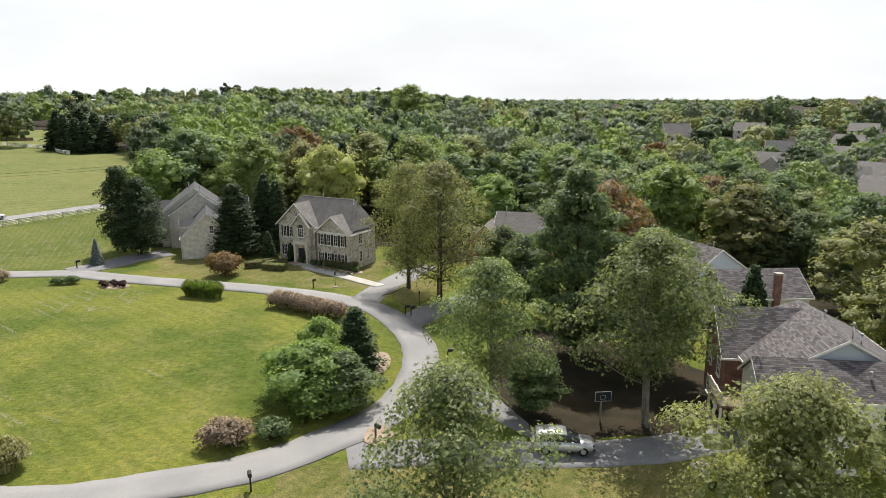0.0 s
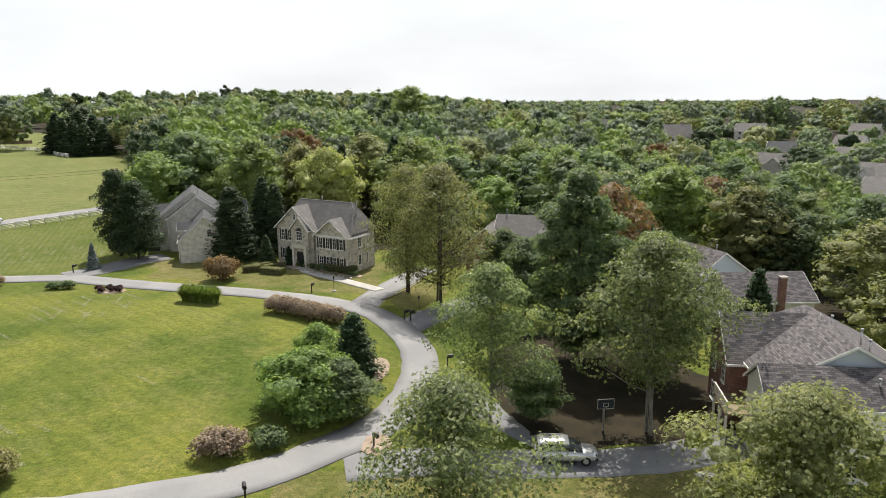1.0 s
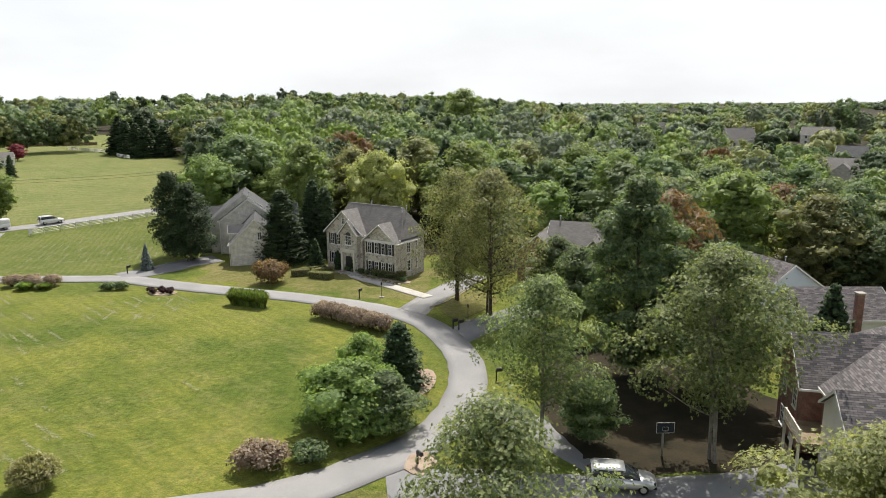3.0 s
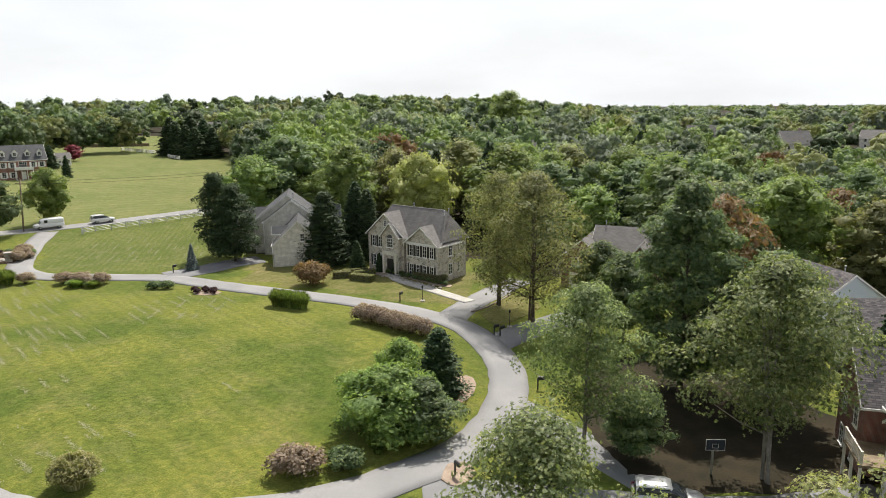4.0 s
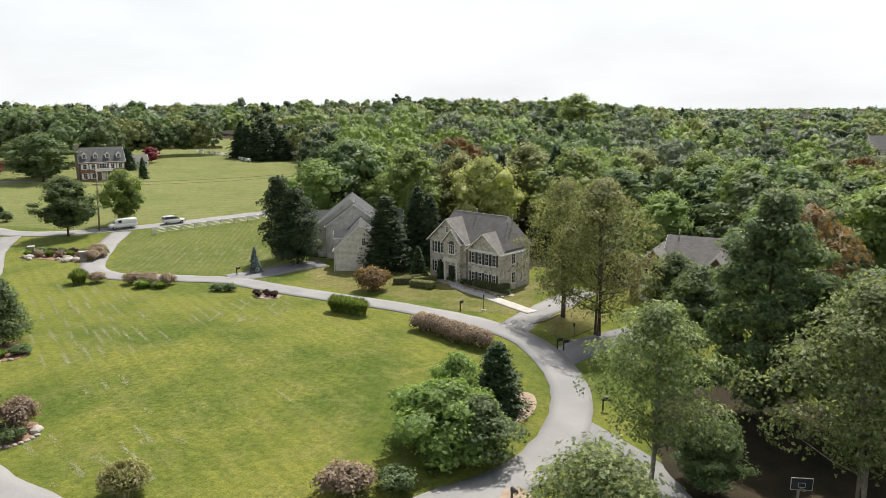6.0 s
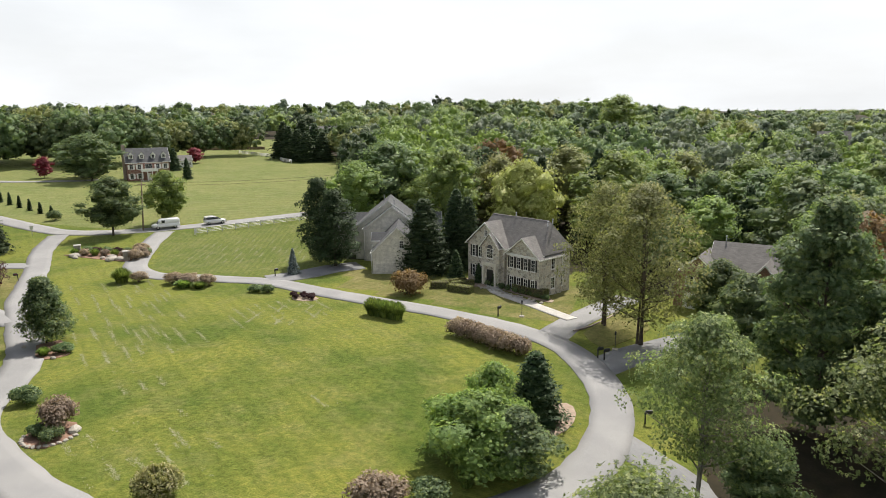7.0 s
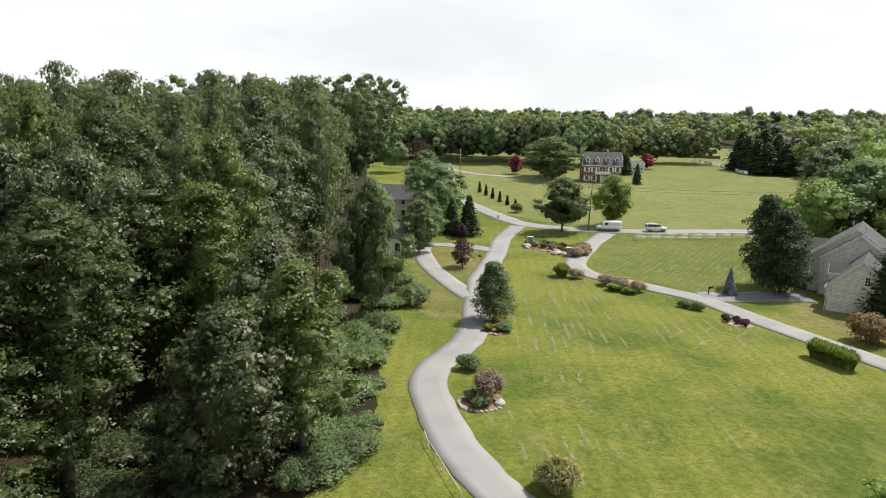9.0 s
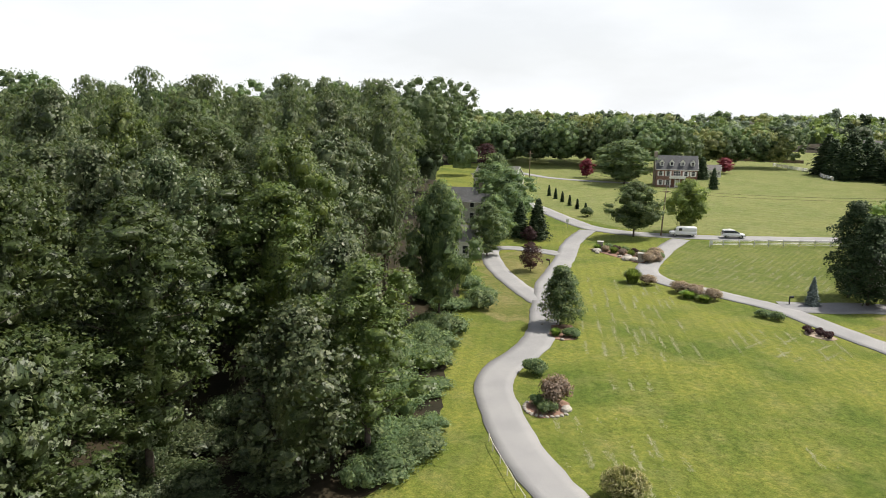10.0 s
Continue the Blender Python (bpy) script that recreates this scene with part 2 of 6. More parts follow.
def masonry_mat(name, w, hgt, c1, c2, mortar, joint=0.02, rough=0.9):
    m, n, l, b = mat(name, rough)
    uv = n.new("ShaderNodeUVMap")
    nz = noise_node(n, l, 1.5, 3, "Object")
    vm = n.new("ShaderNodeVectorMath")
    vm.operation = "SCALE"
    vm.inputs["Scale"].default_value = 0.0
    l.new(nz.outputs["Color"], vm.inputs[0])
    ad = n.new("ShaderNodeVectorMath")
    l.new(uv.outputs["UV"], ad.inputs[0])
    l.new(vm.outputs["Vector"], ad.inputs[1])
    br = n.new("ShaderNodeTexBrick")
    br.offset = 0.5
    br.inputs["Scale"].default_value = 1.0
    br.inputs["Brick Width"].default_value, br.inputs["Row Height"].default_value = w, hgt
    br.inputs["Mortar Size"].default_value = joint
    br.inputs["Color1"].default_value, br.inputs["Color2"].default_value, br.inputs["Mortar"].default_value = (*c1, 1), (*c2, 1), (*mortar, 1)
    l.new(ad.outputs["Vector"], br.inputs["Vector"])
    g = ramp(n, l, nz.outputs["Fac"], [(0.3, (0.8,) * 3), (0.7, (1.18,) * 3)])
    l.new(mixed(n, l, 1.0, br.outputs["Color"], g.outputs["Color"], "MULTIPLY"), b.inputs["Base Color"])
    bump(n, l, b, br.outputs["Fac"], -0.6, 0.02)
    return m


M["roof"] = shingle_mat("grey_shingles", (0.215, 0.202, 0.19), (0.165, 0.155, 0.147), (0.115, 0.11, 0.105))
M["roof_dark"] = shingle_mat("charcoal_shingles", (0.185, 0.165, 0.165), (0.060, 0.056, 0.062), (0.03, 0.03, 0.03))
M["roof_slate"] = shingle_mat("slate_grey_shingles", (0.105, 0.107, 0.112), (0.080, 0.082, 0.086), (0.06, 0.06, 0.06))
M["brick"] = masonry_mat("red_brick", 0.22, 0.075, (0.22, 0.075, 0.05), (0.15, 0.052, 0.038), (0.32, 0.26, 0.22), 0.01)
M["siding"] = masonry_mat("beige_siding", 3.7, 0.19, (0.62, 0.59, 0.52), (0.66, 0.63, 0.565), (0.33, 0.31, 0.28), 0.014, 0.7)


def rubble_mat(name, cell, tones, mortar):
    """Irregular field stones in pale mortar, each stone of its own tone."""
    m, n, l, b = mat(name, 0.9)
    uv = n.new("ShaderNodeUVMap")
    sc = n.new("ShaderNodeMapping")
    sc.inputs["Scale"].default_value = (1 / cell, 1.5 / cell, 1)
    l.new(uv.outputs["UV"], sc.inputs["Vector"])
    cells = n.new("ShaderNodeTexVoronoi")
    edge = n.new("ShaderNodeTexVoronoi")
    edge.feature = "DISTANCE_TO_EDGE"
    for v in (cells, edge):
        v.inputs["Scale"].default_value = 1.0
        l.new(sc.outputs["Vector"], v.inputs["Vector"])
    sep = n.new("ShaderNodeSeparateColor")
    l.new(cells.outputs["Color"], sep.inputs["Color"])
    tone = ramp(n, l, sep.outputs["Red"], [(i / (len(tones) - 1), c) for i, c in enumerate(tones)])
    joint = ramp(n, l, edge.outputs["Distance"], [(0.03, (0, 0, 0)), (0.08, (1, 1, 1))])
    nz = noise_node(n, l, 9.0, 4)
    g = ramp(n, l, nz.outputs["Fac"], [(0.3, (0.75,) * 3), (0.7, (1.2,) * 3)])
    c = mixed(n, l, joint.outputs["Color"], mortar, mixed(n, l, 1.0, tone.outputs["Color"], g.outputs["Color"], "MULTIPLY"))
    l.new(c, b.inputs["Base Color"])
    bump(n, l, b, joint.outputs["Color"], 0.7, 0.04)
    return m


M["rubble"] = rubble_mat("stone_facing", 0.5, ((0.24, 0.215, 0.185), (0.52, 0.47, 0.39), (0.36, 0.335, 0.30), (0.64, 0.59, 0.50), (0.44, 0.37, 0.29)), (0.60, 0.57, 0.51))
TONES = {
    "oak": ((0.032, 0.058, 0.016), (0.074, 0.111, 0.050), (0.140, 0.180, 0.060)),
    "wood": ((0.034, 0.056, 0.022), (0.080, 0.112, 0.044), (0.160, 0.190, 0.092)),
    "birch": ((0.050, 0.074, 0.024), (0.114, 0.160, 0.056), (0.228, 0.266, 0.110)),
    "olive": ((0.060, 0.072, 0.018), (0.116, 0.130, 0.050), (0.185, 0.190, 0.072)),
    "bright": ((0.050, 0.084, 0.012), (0.102, 0.148, 0.044), (0.180, 0.230, 0.050)),
    "yellow": ((0.225, 0.265, 0.070), (0.35, 0.385, 0.125), (0.45, 0.46, 0.18)),
    "conifer": ((0.020, 0.040, 0.018), (0.044, 0.072, 0.030), (0.080, 0.110, 0.050)),
    "red": ((0.08, 0.014, 0.022), (0.18, 0.026, 0.05), (0.27, 0.05, 0.08)),
    "plum": ((0.022, 0.008, 0.010), (0.05, 0.018, 0.022), (0.09, 0.04, 0.04)),
    "rust": ((0.10, 0.06, 0.025), (0.18, 0.11, 0.045), (0.24, 0.17, 0.09)),
    "straw": ((0.16, 0.18, 0.06), (0.32, 0.32, 0.14), (0.52, 0.47, 0.30)),
    "heath": ((0.15, 0.118, 0.08), (0.30, 0.235, 0.175), (0.46, 0.37, 0.30)),
    "blue": ((0.09, 0.125, 0.112), (0.17, 0.21, 0.20), (0.32, 0.36, 0.36)),
    "moss": ((0.040, 0.064, 0.016), (0.078, 0.112, 0.036), (0.138, 0.172, 0.062)),
    "grey": ((0.040, 0.062, 0.034), (0.090, 0.120, 0.078), (0.150, 0.180, 0.110)),
}
# tones scaled per species; the extra blue puts distance haze into the leaf colour
for key in ("oak", "wood", "birch", "olive", "bright", "grey"):
    TONES[key] = tuple(tuple({"wood": 1.14, "birch": 1.42}.get(key, 1.74) * v * k for v, k in zip(c, (1.03, 1.0, 1.1))) for c in TONES[key])


def nearer(tone, k):
    """The same tones, closer together."""
    return tuple(tuple(b + (a - b) * k for a, b in zip(c, tone[1])) for c in tone)


for key, tone in TONES.items():
    thin = 0.2 if key in ("conifer", "blue") else 0.45
    M["leaf_" + key] = leaf_mat(key + "_leaves", *tone, thin)
for key in ("oak", "wood", "birch", "olive", "bright", "yellow", "conifer", "red", "rust", "grey"):
    thin = 0.15 if key == "conifer" else 0.42
    M["spray_" + key] = leaf_mat(key + "_sprays", *nearer(TONES[key], 0.72), thin, lace=6.5)
    M["far_" + key] = leaf_mat(key + "_far_sprays", *nearer(TONES[key], 0.62), thin, lace=3.2)
for key in ("oak", "birch", "olive", "bright"):
    M["fine_" + key] = leaf_mat(key + "_fine_sprays", *TONES[key], 0.45, lace=12.0)
for key in ("wood", "moss", "bright"):
    M["near_" + key] = leaf_mat(key + "_near_sprays", *(tuple(v * {"wood": 0.98, "moss": 0.78, "bright": 0.52}[key] for v in c) for c in TONES[key]), 0.34, 0.45, lace=8.0)
M["mulch_pale"] = plain("pale_bark_mulch", (0.30, 0.225, 0.17), (0.40, 0.32, 0.25), 1.2, 0.95, 0, 0.4, 16.0)
M["clipping"] = plain("dry_clippings", (0.20, 0.215, 0.10), (0.28, 0.285, 0.16), 1.0, 0.95, 0, 0.0, 20.0)

# ---- building blocks ----
K = 1.15  # metres to one unit of the plan


def smooth(t):
    t = min(max(t, 0.0), 1.0)
    return t * t * (3 - 2 * t)


def land(x, y):
    """Height of the ground, in metres, at a place of the plan."""
    s = -0.55 * x + 0.83 * y - 118
    r = 0.025 * (s + math.sqrt(s * s + 300))
    hill = 9.5 * smooth((y - 330) / 250) * smooth((x + 340) / 110) * (1 - 0.95 * smooth((x + 150) / 230)) if y > 330 else 0.0
    if x < -330:
        hill += 9 * smooth((-x - 330) / 300)
    return K * (0.85 - 2.0 * smooth((x + 25) / 65) + 9 * math.tanh(r / 9) + hill)


def spot(x, y, up=0.0):
    return Vector((K * x, K * y, land(x, y) + up))


def mesh_of(name, bm):
    me = bpy.data.meshes.new(name)
    bm.to_mesh(me)
    bm.free()
    return me


def part(name, bm, material, parent=None, label=""):
    ob = new(name, mesh_of(name, bm))
    ob.data.materials.append(material)
    if parent:
        ob.parent = parent
    return tagged(ob, label)


def thing(name, m, label, category, group="", kind=""):
    ob = new(name)
    ob.empty_display_size = 0.2
    ob.matrix_basis = m
    return tagged(ob, label, category, group, kind)


def box(bm, x0, x1, y0, y1, z0, z1, m=None, bevel=0.0):
    r = bmesh.ops.create_cube(bm, size=1.0, matrix=(m or Matrix()) @ Matrix.Translation(((x0 + x1) / 2, (y0 + y1) / 2, (z0 + z1) / 2)) @ Matrix.Diagonal((x1 - x0, y1 - y0, z1 - z0, 1)))
    if bevel:
        es = {e for v in r["verts"] for e in v.link_edges}
        bmesh.ops.bevel(bm, geom=list(es), offset=bevel, segments=2, affect="EDGES", profile=0.5)
    return bm


def boxed(x0, x1, y0, y1, z0, z1, m=None, bevel=0.0):
    return box(bmesh.new(), x0, x1, y0, y1, z0, z1, m, bevel)


def tube(bm, pts, radii, sides=8, cap=True):
    """A tapered tube along points."""
    rings = []
    for i, p in enumerate(pts):
        d = (Vector(pts[min(i + 1, len(pts) - 1)]) - Vector(pts[max(i - 1, 0)])).normalized()
        q = d.to_track_quat("Z", "Y")
        rings.append([bm.verts.new(Vector(p) + q @ Vector((radii[i] * math.cos(a), radii[i] * math.sin(a), 0))) for a in (2 * math.pi * k / sides for k in range(sides))])
    for a, b in zip(rings, rings[1:]):
        for k in range(sides):
            f = bm.faces.new((a[k], a[(k + 1) % sides], b[(k + 1) % sides], b[k]))
            f.smooth = True
    if cap:
        bm.faces.new(rings[-1])
        bm.faces.new(rings[0][::-1])
    return bm


def spline(pts, step=1.2):
    """Points along a smooth line through the given ones (plan units)."""
    out = []
    p = [Vector(q) for q in pts]
    for i in range(len(p) - 1):
        a, b, c, d = p[max(i - 1, 0)], p[i], p[i + 1], p[min(i + 2, len(p) - 1)]
        n = max(2, int((c - b).length / step))
        for k in range(n):
            t = k / n
            out.append(0.5 * ((2 * b) + (c - a) * t + (2 * a - 5 * b + 4 * c - d) * t * t + (3 * b - a - 3 * c + d) * t ** 3))
    out.append(p[-1])
    return out


def ribbon(name, pts, half, material, label, category, up=0.028, ragged=0.09):
    """A road of that half width (plan units) on the ground, with a low edge."""
    bm = bmesh.new()
    line = spline(pts)
    rows = []
    rnd = random.Random(len(pts))
    for i, p in enumerate(line):
        d = (line[min(i + 1, len(line) - 1)] - line[max(i - 1, 0)]).normalized()
        s = Vector((-d.y, d.x))
        row = []
        for k in (-1.0, -1.0, -0.5, 0.0, 0.5, 1.0, 1.0):
            q = p + s * k * (half + (rnd.uniform(-ragged, ragged) if abs(k) == 1 else 0))
            row.append(bm.verts.new(spot(q.x, q.y, up + (0.03 if k == 0 else 0.015 if abs(k) == 0.5 else 0))))
        row[0].co = row[1].co - Vector((0, 0, 0.14))
        row[6].co = row[5].co - Vector((0, 0, 0.14))
        rows.append(row)
    for a, b in zip(rows, rows[1:]):
        for k in range(6):
            f = bm.faces.new((a[k], a[k + 1], b[k + 1], b[k]))
            f.smooth = 0 < k < 5
    bmesh.ops.recalc_face_normals(bm, faces=bm.faces)
    ob = part(name, bm, material)
    return tagged(ob, label, category, kind="structure")


def patch(name, pts, material, label, category, up=0.03, ragged=0.1, kind="structure", step=0.8):
    """A flat bed on the ground inside a closed line (plan units), domed a little."""
    bm = bmesh.new()
    line = spline([*pts, pts[0]], step)[:-1]
    rnd = random.Random(len(pts) * 7)
    c = sum(line, Vector((0, 0))) / len(line)
    rings = []
    for k in (1.0, 1.0, 0.9, 0.6, 0.3):
        ring = []
        for p in line:
            q = c + (p - c) * k
            if k == 1.0:
                q = q + Vector((rnd.uniform(-ragged, ragged), rnd.uniform(-ragged, ragged))) * 0.5
            ring.append(bm.verts.new(spot(q.x, q.y, up + (0.04 if k < 1 else 0.0))))
        rings.append(ring)
    for v, w in zip(rings[0], rings[1]):
        v.co = w.co - Vector((0, 0, 0.15))
    n = len(line)
    for a, b in zip(rings, rings[1:]):
        for k in range(n):
            bm.faces.new((a[k], a[(k + 1) % n], b[(k + 1) % n], b[k]))
    mid = bm.verts.new(spot(c.x, c.y, up + 0.05))
    for k in range(n):
        bm.faces.new((rings[-1][k], rings[-1][(k + 1) % n], mid))
    bmesh.ops.recalc_face_normals(bm, faces=bm.faces)
    ob = part(name, bm, material)
    return tagged(ob, label, category, kind=kind)


def inside(x, y, poly):
    hit = False
    for (ax, ay), (bx, by) in zip(poly, poly[1:] + poly[:1]):
        if (ay > y) != (by > y) and x < ax + (y - ay) / (by - ay) * (bx - ax):
            hit = not hit
    return hit


# ---- ground ----
LOOP = [(-99.2, 102.7), (-92.4, 92.8), (-85.1, 85.0), (-77.4, 76.4), (-71.9, 70.1), (-65.8, 64.7), (-61.6, 60.9), (-56.8, 56.9), (-53.1, 53.0), (-50.5, 49.1), (-48.9, 46.0), (-46.9, 43.3), (-44.3, 41.3), (-40.4, 39.3), (-35.4, 37.1), (-30.3, 35.6), (-25.4, 34.8), (-21.6, 35.1), (-17.8, 36.3), (-13.5, 38.0), (-10.4, 39.9), (-7.9, 42.4), (-5.2, 45.4), (-3.3, 48.9), (-2.2, 53.3), (-2.0, 58.8), (-3.2, 64.4), (-6.8, 71.6), (-12.2, 75.6), (-18.9, 78.1), (-26.0, 80.2), (-34.0, 82.2), (-41.0, 84.2), (-47.8, 86.3), (-53.0, 86.0), (-58.5, 85.7), (-64.2, 85.0), (-68.9, 86.7), (-72.3, 90.2), (-77.0, 97.7), (-80.6, 104.3), (-83.6, 111.0)]
PUBLIC = [(-190, 138), (-160, 124), (-140, 115.5), (-122, 110.5), (-109.5, 106.8), (-100, 105.0), (-92, 107.8), (-84.3, 114.2), (-78.2, 120.8), (-69, 132.5), (-55, 150), (-30, 183)]
WOODS = [[(-400, 330), (-230, 300), (-160, 300), (-120, 250), (-92, 205), (-62, 140), (-50, 104), (-28, 99), (-6, 104), (2, 96), (20, 92), (60, 60), (400, 40), (400, 400), (-400, 600)],
         [(-20, -60), (-26, 10), (-33, 22), (-37, 32), (-47, 40), (-56, 45), (-66, 55), (-76, 62), (-92, 70), (-110, 90), (-122, 104), (-160, 118), (-220, 140), (-400, 150), (-400, -100)]]
MEADOW = [(-190, 142), (-140, 118), (-110, 109), (-92, 110), (-69, 135), (-30, 185), (-88, 206), (-118, 250), (-160, 320), (-230, 330), (-330, 230)]
FIELD = [(-190, 142), (-140, 118), (-110, 109), (-92, 110), (-69, 135), (-30, 185), (-88, 206), (-118, 238), (-140, 262), (-168, 330), (-196, 330), (-200, 262), (-230, 262), (-300, 200)]
STRIP = [(-82, 110), (-76, 99), (-68, 89), (-48, 89), (-46, 95), (-40, 106), (-30, 120), (-30, 180), (-69, 132)]
VERGE = [(-38, 87), (-18, 81), (-9, 80), (-6, 96), (-20, 96), (-40, 97)]
VERGE2 = [(-64, 62), (-57, 55.5), (-66, 53.5), (-72, 60), (-92, 72), (-92, 82), (-84, 84)]
VERGE3 = [(-9, 39), (-13, 33), (18, 33), (18, 41.5), (0, 41)]

bm = bmesh.new()
GX = [-2600, -1800, -1200, -800, -560, -400, -300, -250] + [-220 + 2.0 * i for i in range(156)] + [100, 120, 160, 220, 320, 480, 760, 1200, 1800, 2600]
GY = [-900, -500, -300, -160, -100, -60, -40, -20, -10] + [2.0 * i for i in range(136)] + [280, 300, 330, 380, 460, 600, 850, 1200, 1800, 2600, 3600]
rnd = random.Random(5)
grid = [[bm.verts.new(spot(x, y)) for x in GX] for y in GY]
for j in range(len(GY) - 1):
    for i in range(len(GX) - 1):
        f = bm.faces.new((grid[j][i], grid[j][i + 1], grid[j + 1][i + 1], grid[j + 1][i]))
        f.smooth = True
        x, y = (GX[i] + GX[i + 1]) / 2, (GY[j] + GY[j + 1]) / 2
        k = 0
        if inside(x, y, MEADOW):
            k = 2
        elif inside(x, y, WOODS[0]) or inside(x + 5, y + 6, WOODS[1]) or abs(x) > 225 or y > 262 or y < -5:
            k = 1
        elif inside(x, y, STRIP):
            k = 3
        elif inside(x, y, VERGE) or inside(x, y, VERGE2) or inside(x, y, VERGE3):
            k = 4
        f.material_index = k
ground = part("ground", bm, M["lawn"])
for k in ("woodland", "field", "strip", "verge"):
    ground.data.materials.append(M[k])
tagged(ground, "mown green lawns, pale hay field and dark woodland floor", "ground", kind="structure")

patch("woodland_floor", [(-30, 6), (-33, 18), (-36.5, 28), (-44, 36), (-54, 42.5), (-64, 49), (-77, 59), (-92, 66), (-104, 60), (-96, 20), (-60, -5)], M["woodland"], "leaf litter under the near wood, darkened for its shade", "soil", 0.015, 0.7)
ribbon("road", PUBLIC, 2.0, M["asphalt"], "narrow pale asphalt public road past the field", "road", 0.05)
ribbon("road", LOOP, 1.66, M["asphalt"], "pale worn asphalt lane winding round the lawn", "road", 0.075)
ribbon("driveway", [(-64.6, 63.0), (-68.8, 64.2), (-76.4, 66.8), (-84.0, 70.0), (-90.7, 73.7), (-95.4, 77.2), (-95.0, 80.2), (-90.2, 83.5), (-86.0, 84.6)], 1.55, M["asphalt"], "pale asphalt driveway looping off the lane", "driveway", 0.06)
ribbon("driveway", [(-48.5, 87.4), (-45.5, 91.0), (-43.0, 95.5), (-40.0, 98.5)], 2.4, M["asphalt_shaded"], "shaded asphalt driveway to the garage", "driveway", 0.065)
ribbon("driveway", [(-9.2, 73.5), (-8.2, 78), (-6.6, 82.5), (-4.4, 88), (-2.0, 93)], 1.7, M["asphalt"], "asphalt driveway beside the stone house", "driveway", 0.018)
ribbon("driveway", [(-4, 67.5), (-0.5, 73.0), (4, 78.5), (8.5, 84)], 1.9, M["asphalt_shaded"], "shaded driveway under tall trees", "driveway", 0.022)
ribbon("driveway", [(-6.2, 40.6), (-2, 41.4), (3, 41.6), (9, 42.0), (15, 43.2), (22, 46)], 1.75, M["asphalt_shaded"], "asphalt driveway with tree shade", "driveway", 0.022)
ribbon("driveway", [(-2.2, 55), (1, 52.0), (4.5, 48.0), (8, 44)], 1.5, M["asphalt_shaded"], "short asphalt driveway spur", "driveway", 0.018)
ribbon("driveway", [(-190, 152), (-168, 150.0), (-152, 156), (-141, 163)], 1.5, M["asphalt"], "pale driveway to the brick house", "driveway", 0.06)


# ---- plants ----
def quads_mesh(name, a, material):
    """A mesh out of n x 4 x 3 corners, or n x 8 x 3 with a normal for each: leaf clumps."""
    n = len(a)
    turned = a[:, 4:] if a.shape[1] == 8 else None
    a = np.ascontiguousarray(a[:, :4])
    me = bpy.data.meshes.new(name)
    me.vertices.add(4 * n)
    me.vertices.foreach_set("co", a.reshape(-1).astype(np.float32))
    me.loops.add(4 * n)
    me.loops.foreach_set("vertex_index", np.arange(4 * n, dtype=np.int32))
    me.polygons.add(n)
    me.polygons.foreach_set("loop_start", np.arange(0, 4 * n, 4, dtype=np.int32))
    me.update(calc_edges=True)
    uv = me.uv_layers.new(name="spray")
    at = np.tile(np.array([[0, 0], [1, 0], [1, 1], [0, 1]], np.float32), (n, 1, 1))
    if turned is not None:
        # a piece that spans a large angle belongs to the dense inside of a crown
        at[np.abs(turned - turned[:, :1]).max((1, 2)) > 1e-4] = 0.5
    uv.data.foreach_set("uv", at.reshape(-1))
    if turned is not None:
        me.polygons.foreach_set("use_smooth", np.ones(n, bool))
        me.normals_split_custom_set_from_vertices(turned.reshape(-1, 3).astype(np.float32))
    me.materials.append(material)
    return me


def leaves_at(pos, out, size, rng, flat=0.75, slim=0.66, loose=0.5, own=0.42):
    """Diamond leaf clumps at places, facing partly along out."""
    n = len(pos)
    nrm = out * flat + rng.normal(size=(n, 3)) * loose + np.array([0, 0, 0.3])
    nrm /= np.linalg.norm(nrm, axis=1, keepdims=True) + 1e-9
    t = rng.normal(size=(n, 3))
    t -= nrm * (t * nrm).sum(1, keepdims=True)
    t /= np.linalg.norm(t, axis=1, keepdims=True) + 1e-9
    b = np.cross(nrm, t)
    s = size * rng.uniform(0.6, 1.35, (n, 1))
    soft = out * (1.04 - own) + nrm * own + np.array([0, 0, own])
    soft /= np.linalg.norm(soft, axis=1, keepdims=True) + 1e-9
    return np.stack([pos - t * s * 0.5, pos - b * s * slim * 0.5 + nrm * s * 0.12, pos + t * s * 0.5, pos + b * s * slim * 0.5 + nrm * s * 0.12, soft, soft, soft, soft], 1)


def inside_dome(mid, wide, rng, sides=8, low=-0.35):
    """The dense inside of a crown: a lumpy dome."""
    ring = np.array([low, 0.2, 0.65, 1.1, 1.57])
    k = 1 + 0.1 * rng.normal(size=(5, sides))
    k[4] = k[3].mean()
    a = np.arange(sides) * 2 * math.pi / sides + rng.random()
    u = np.stack([np.cos(ring)[:, None] * np.cos(a), np.cos(ring)[:, None] * np.sin(a), np.sin(ring)[:, None] + 0 * a], 2)
    p = u * k[..., None] * wide + mid
    nrm = u / np.asarray(wide) + np.array([0, 0, 0.25]) / np.max(wide) + 0.5 * rng.normal(size=u.shape) / np.max(wide)
    nrm /= np.linalg.norm(nrm, axis=2, keepdims=True)
    j = (np.arange(sides) + 1) % sides
    return np.concatenate([np.stack([p[i], p[i][j], p[i + 1][j], p[i + 1], nrm[i], nrm[i][j], nrm[i + 1][j], nrm[i + 1]], 1) for i in range(4)])


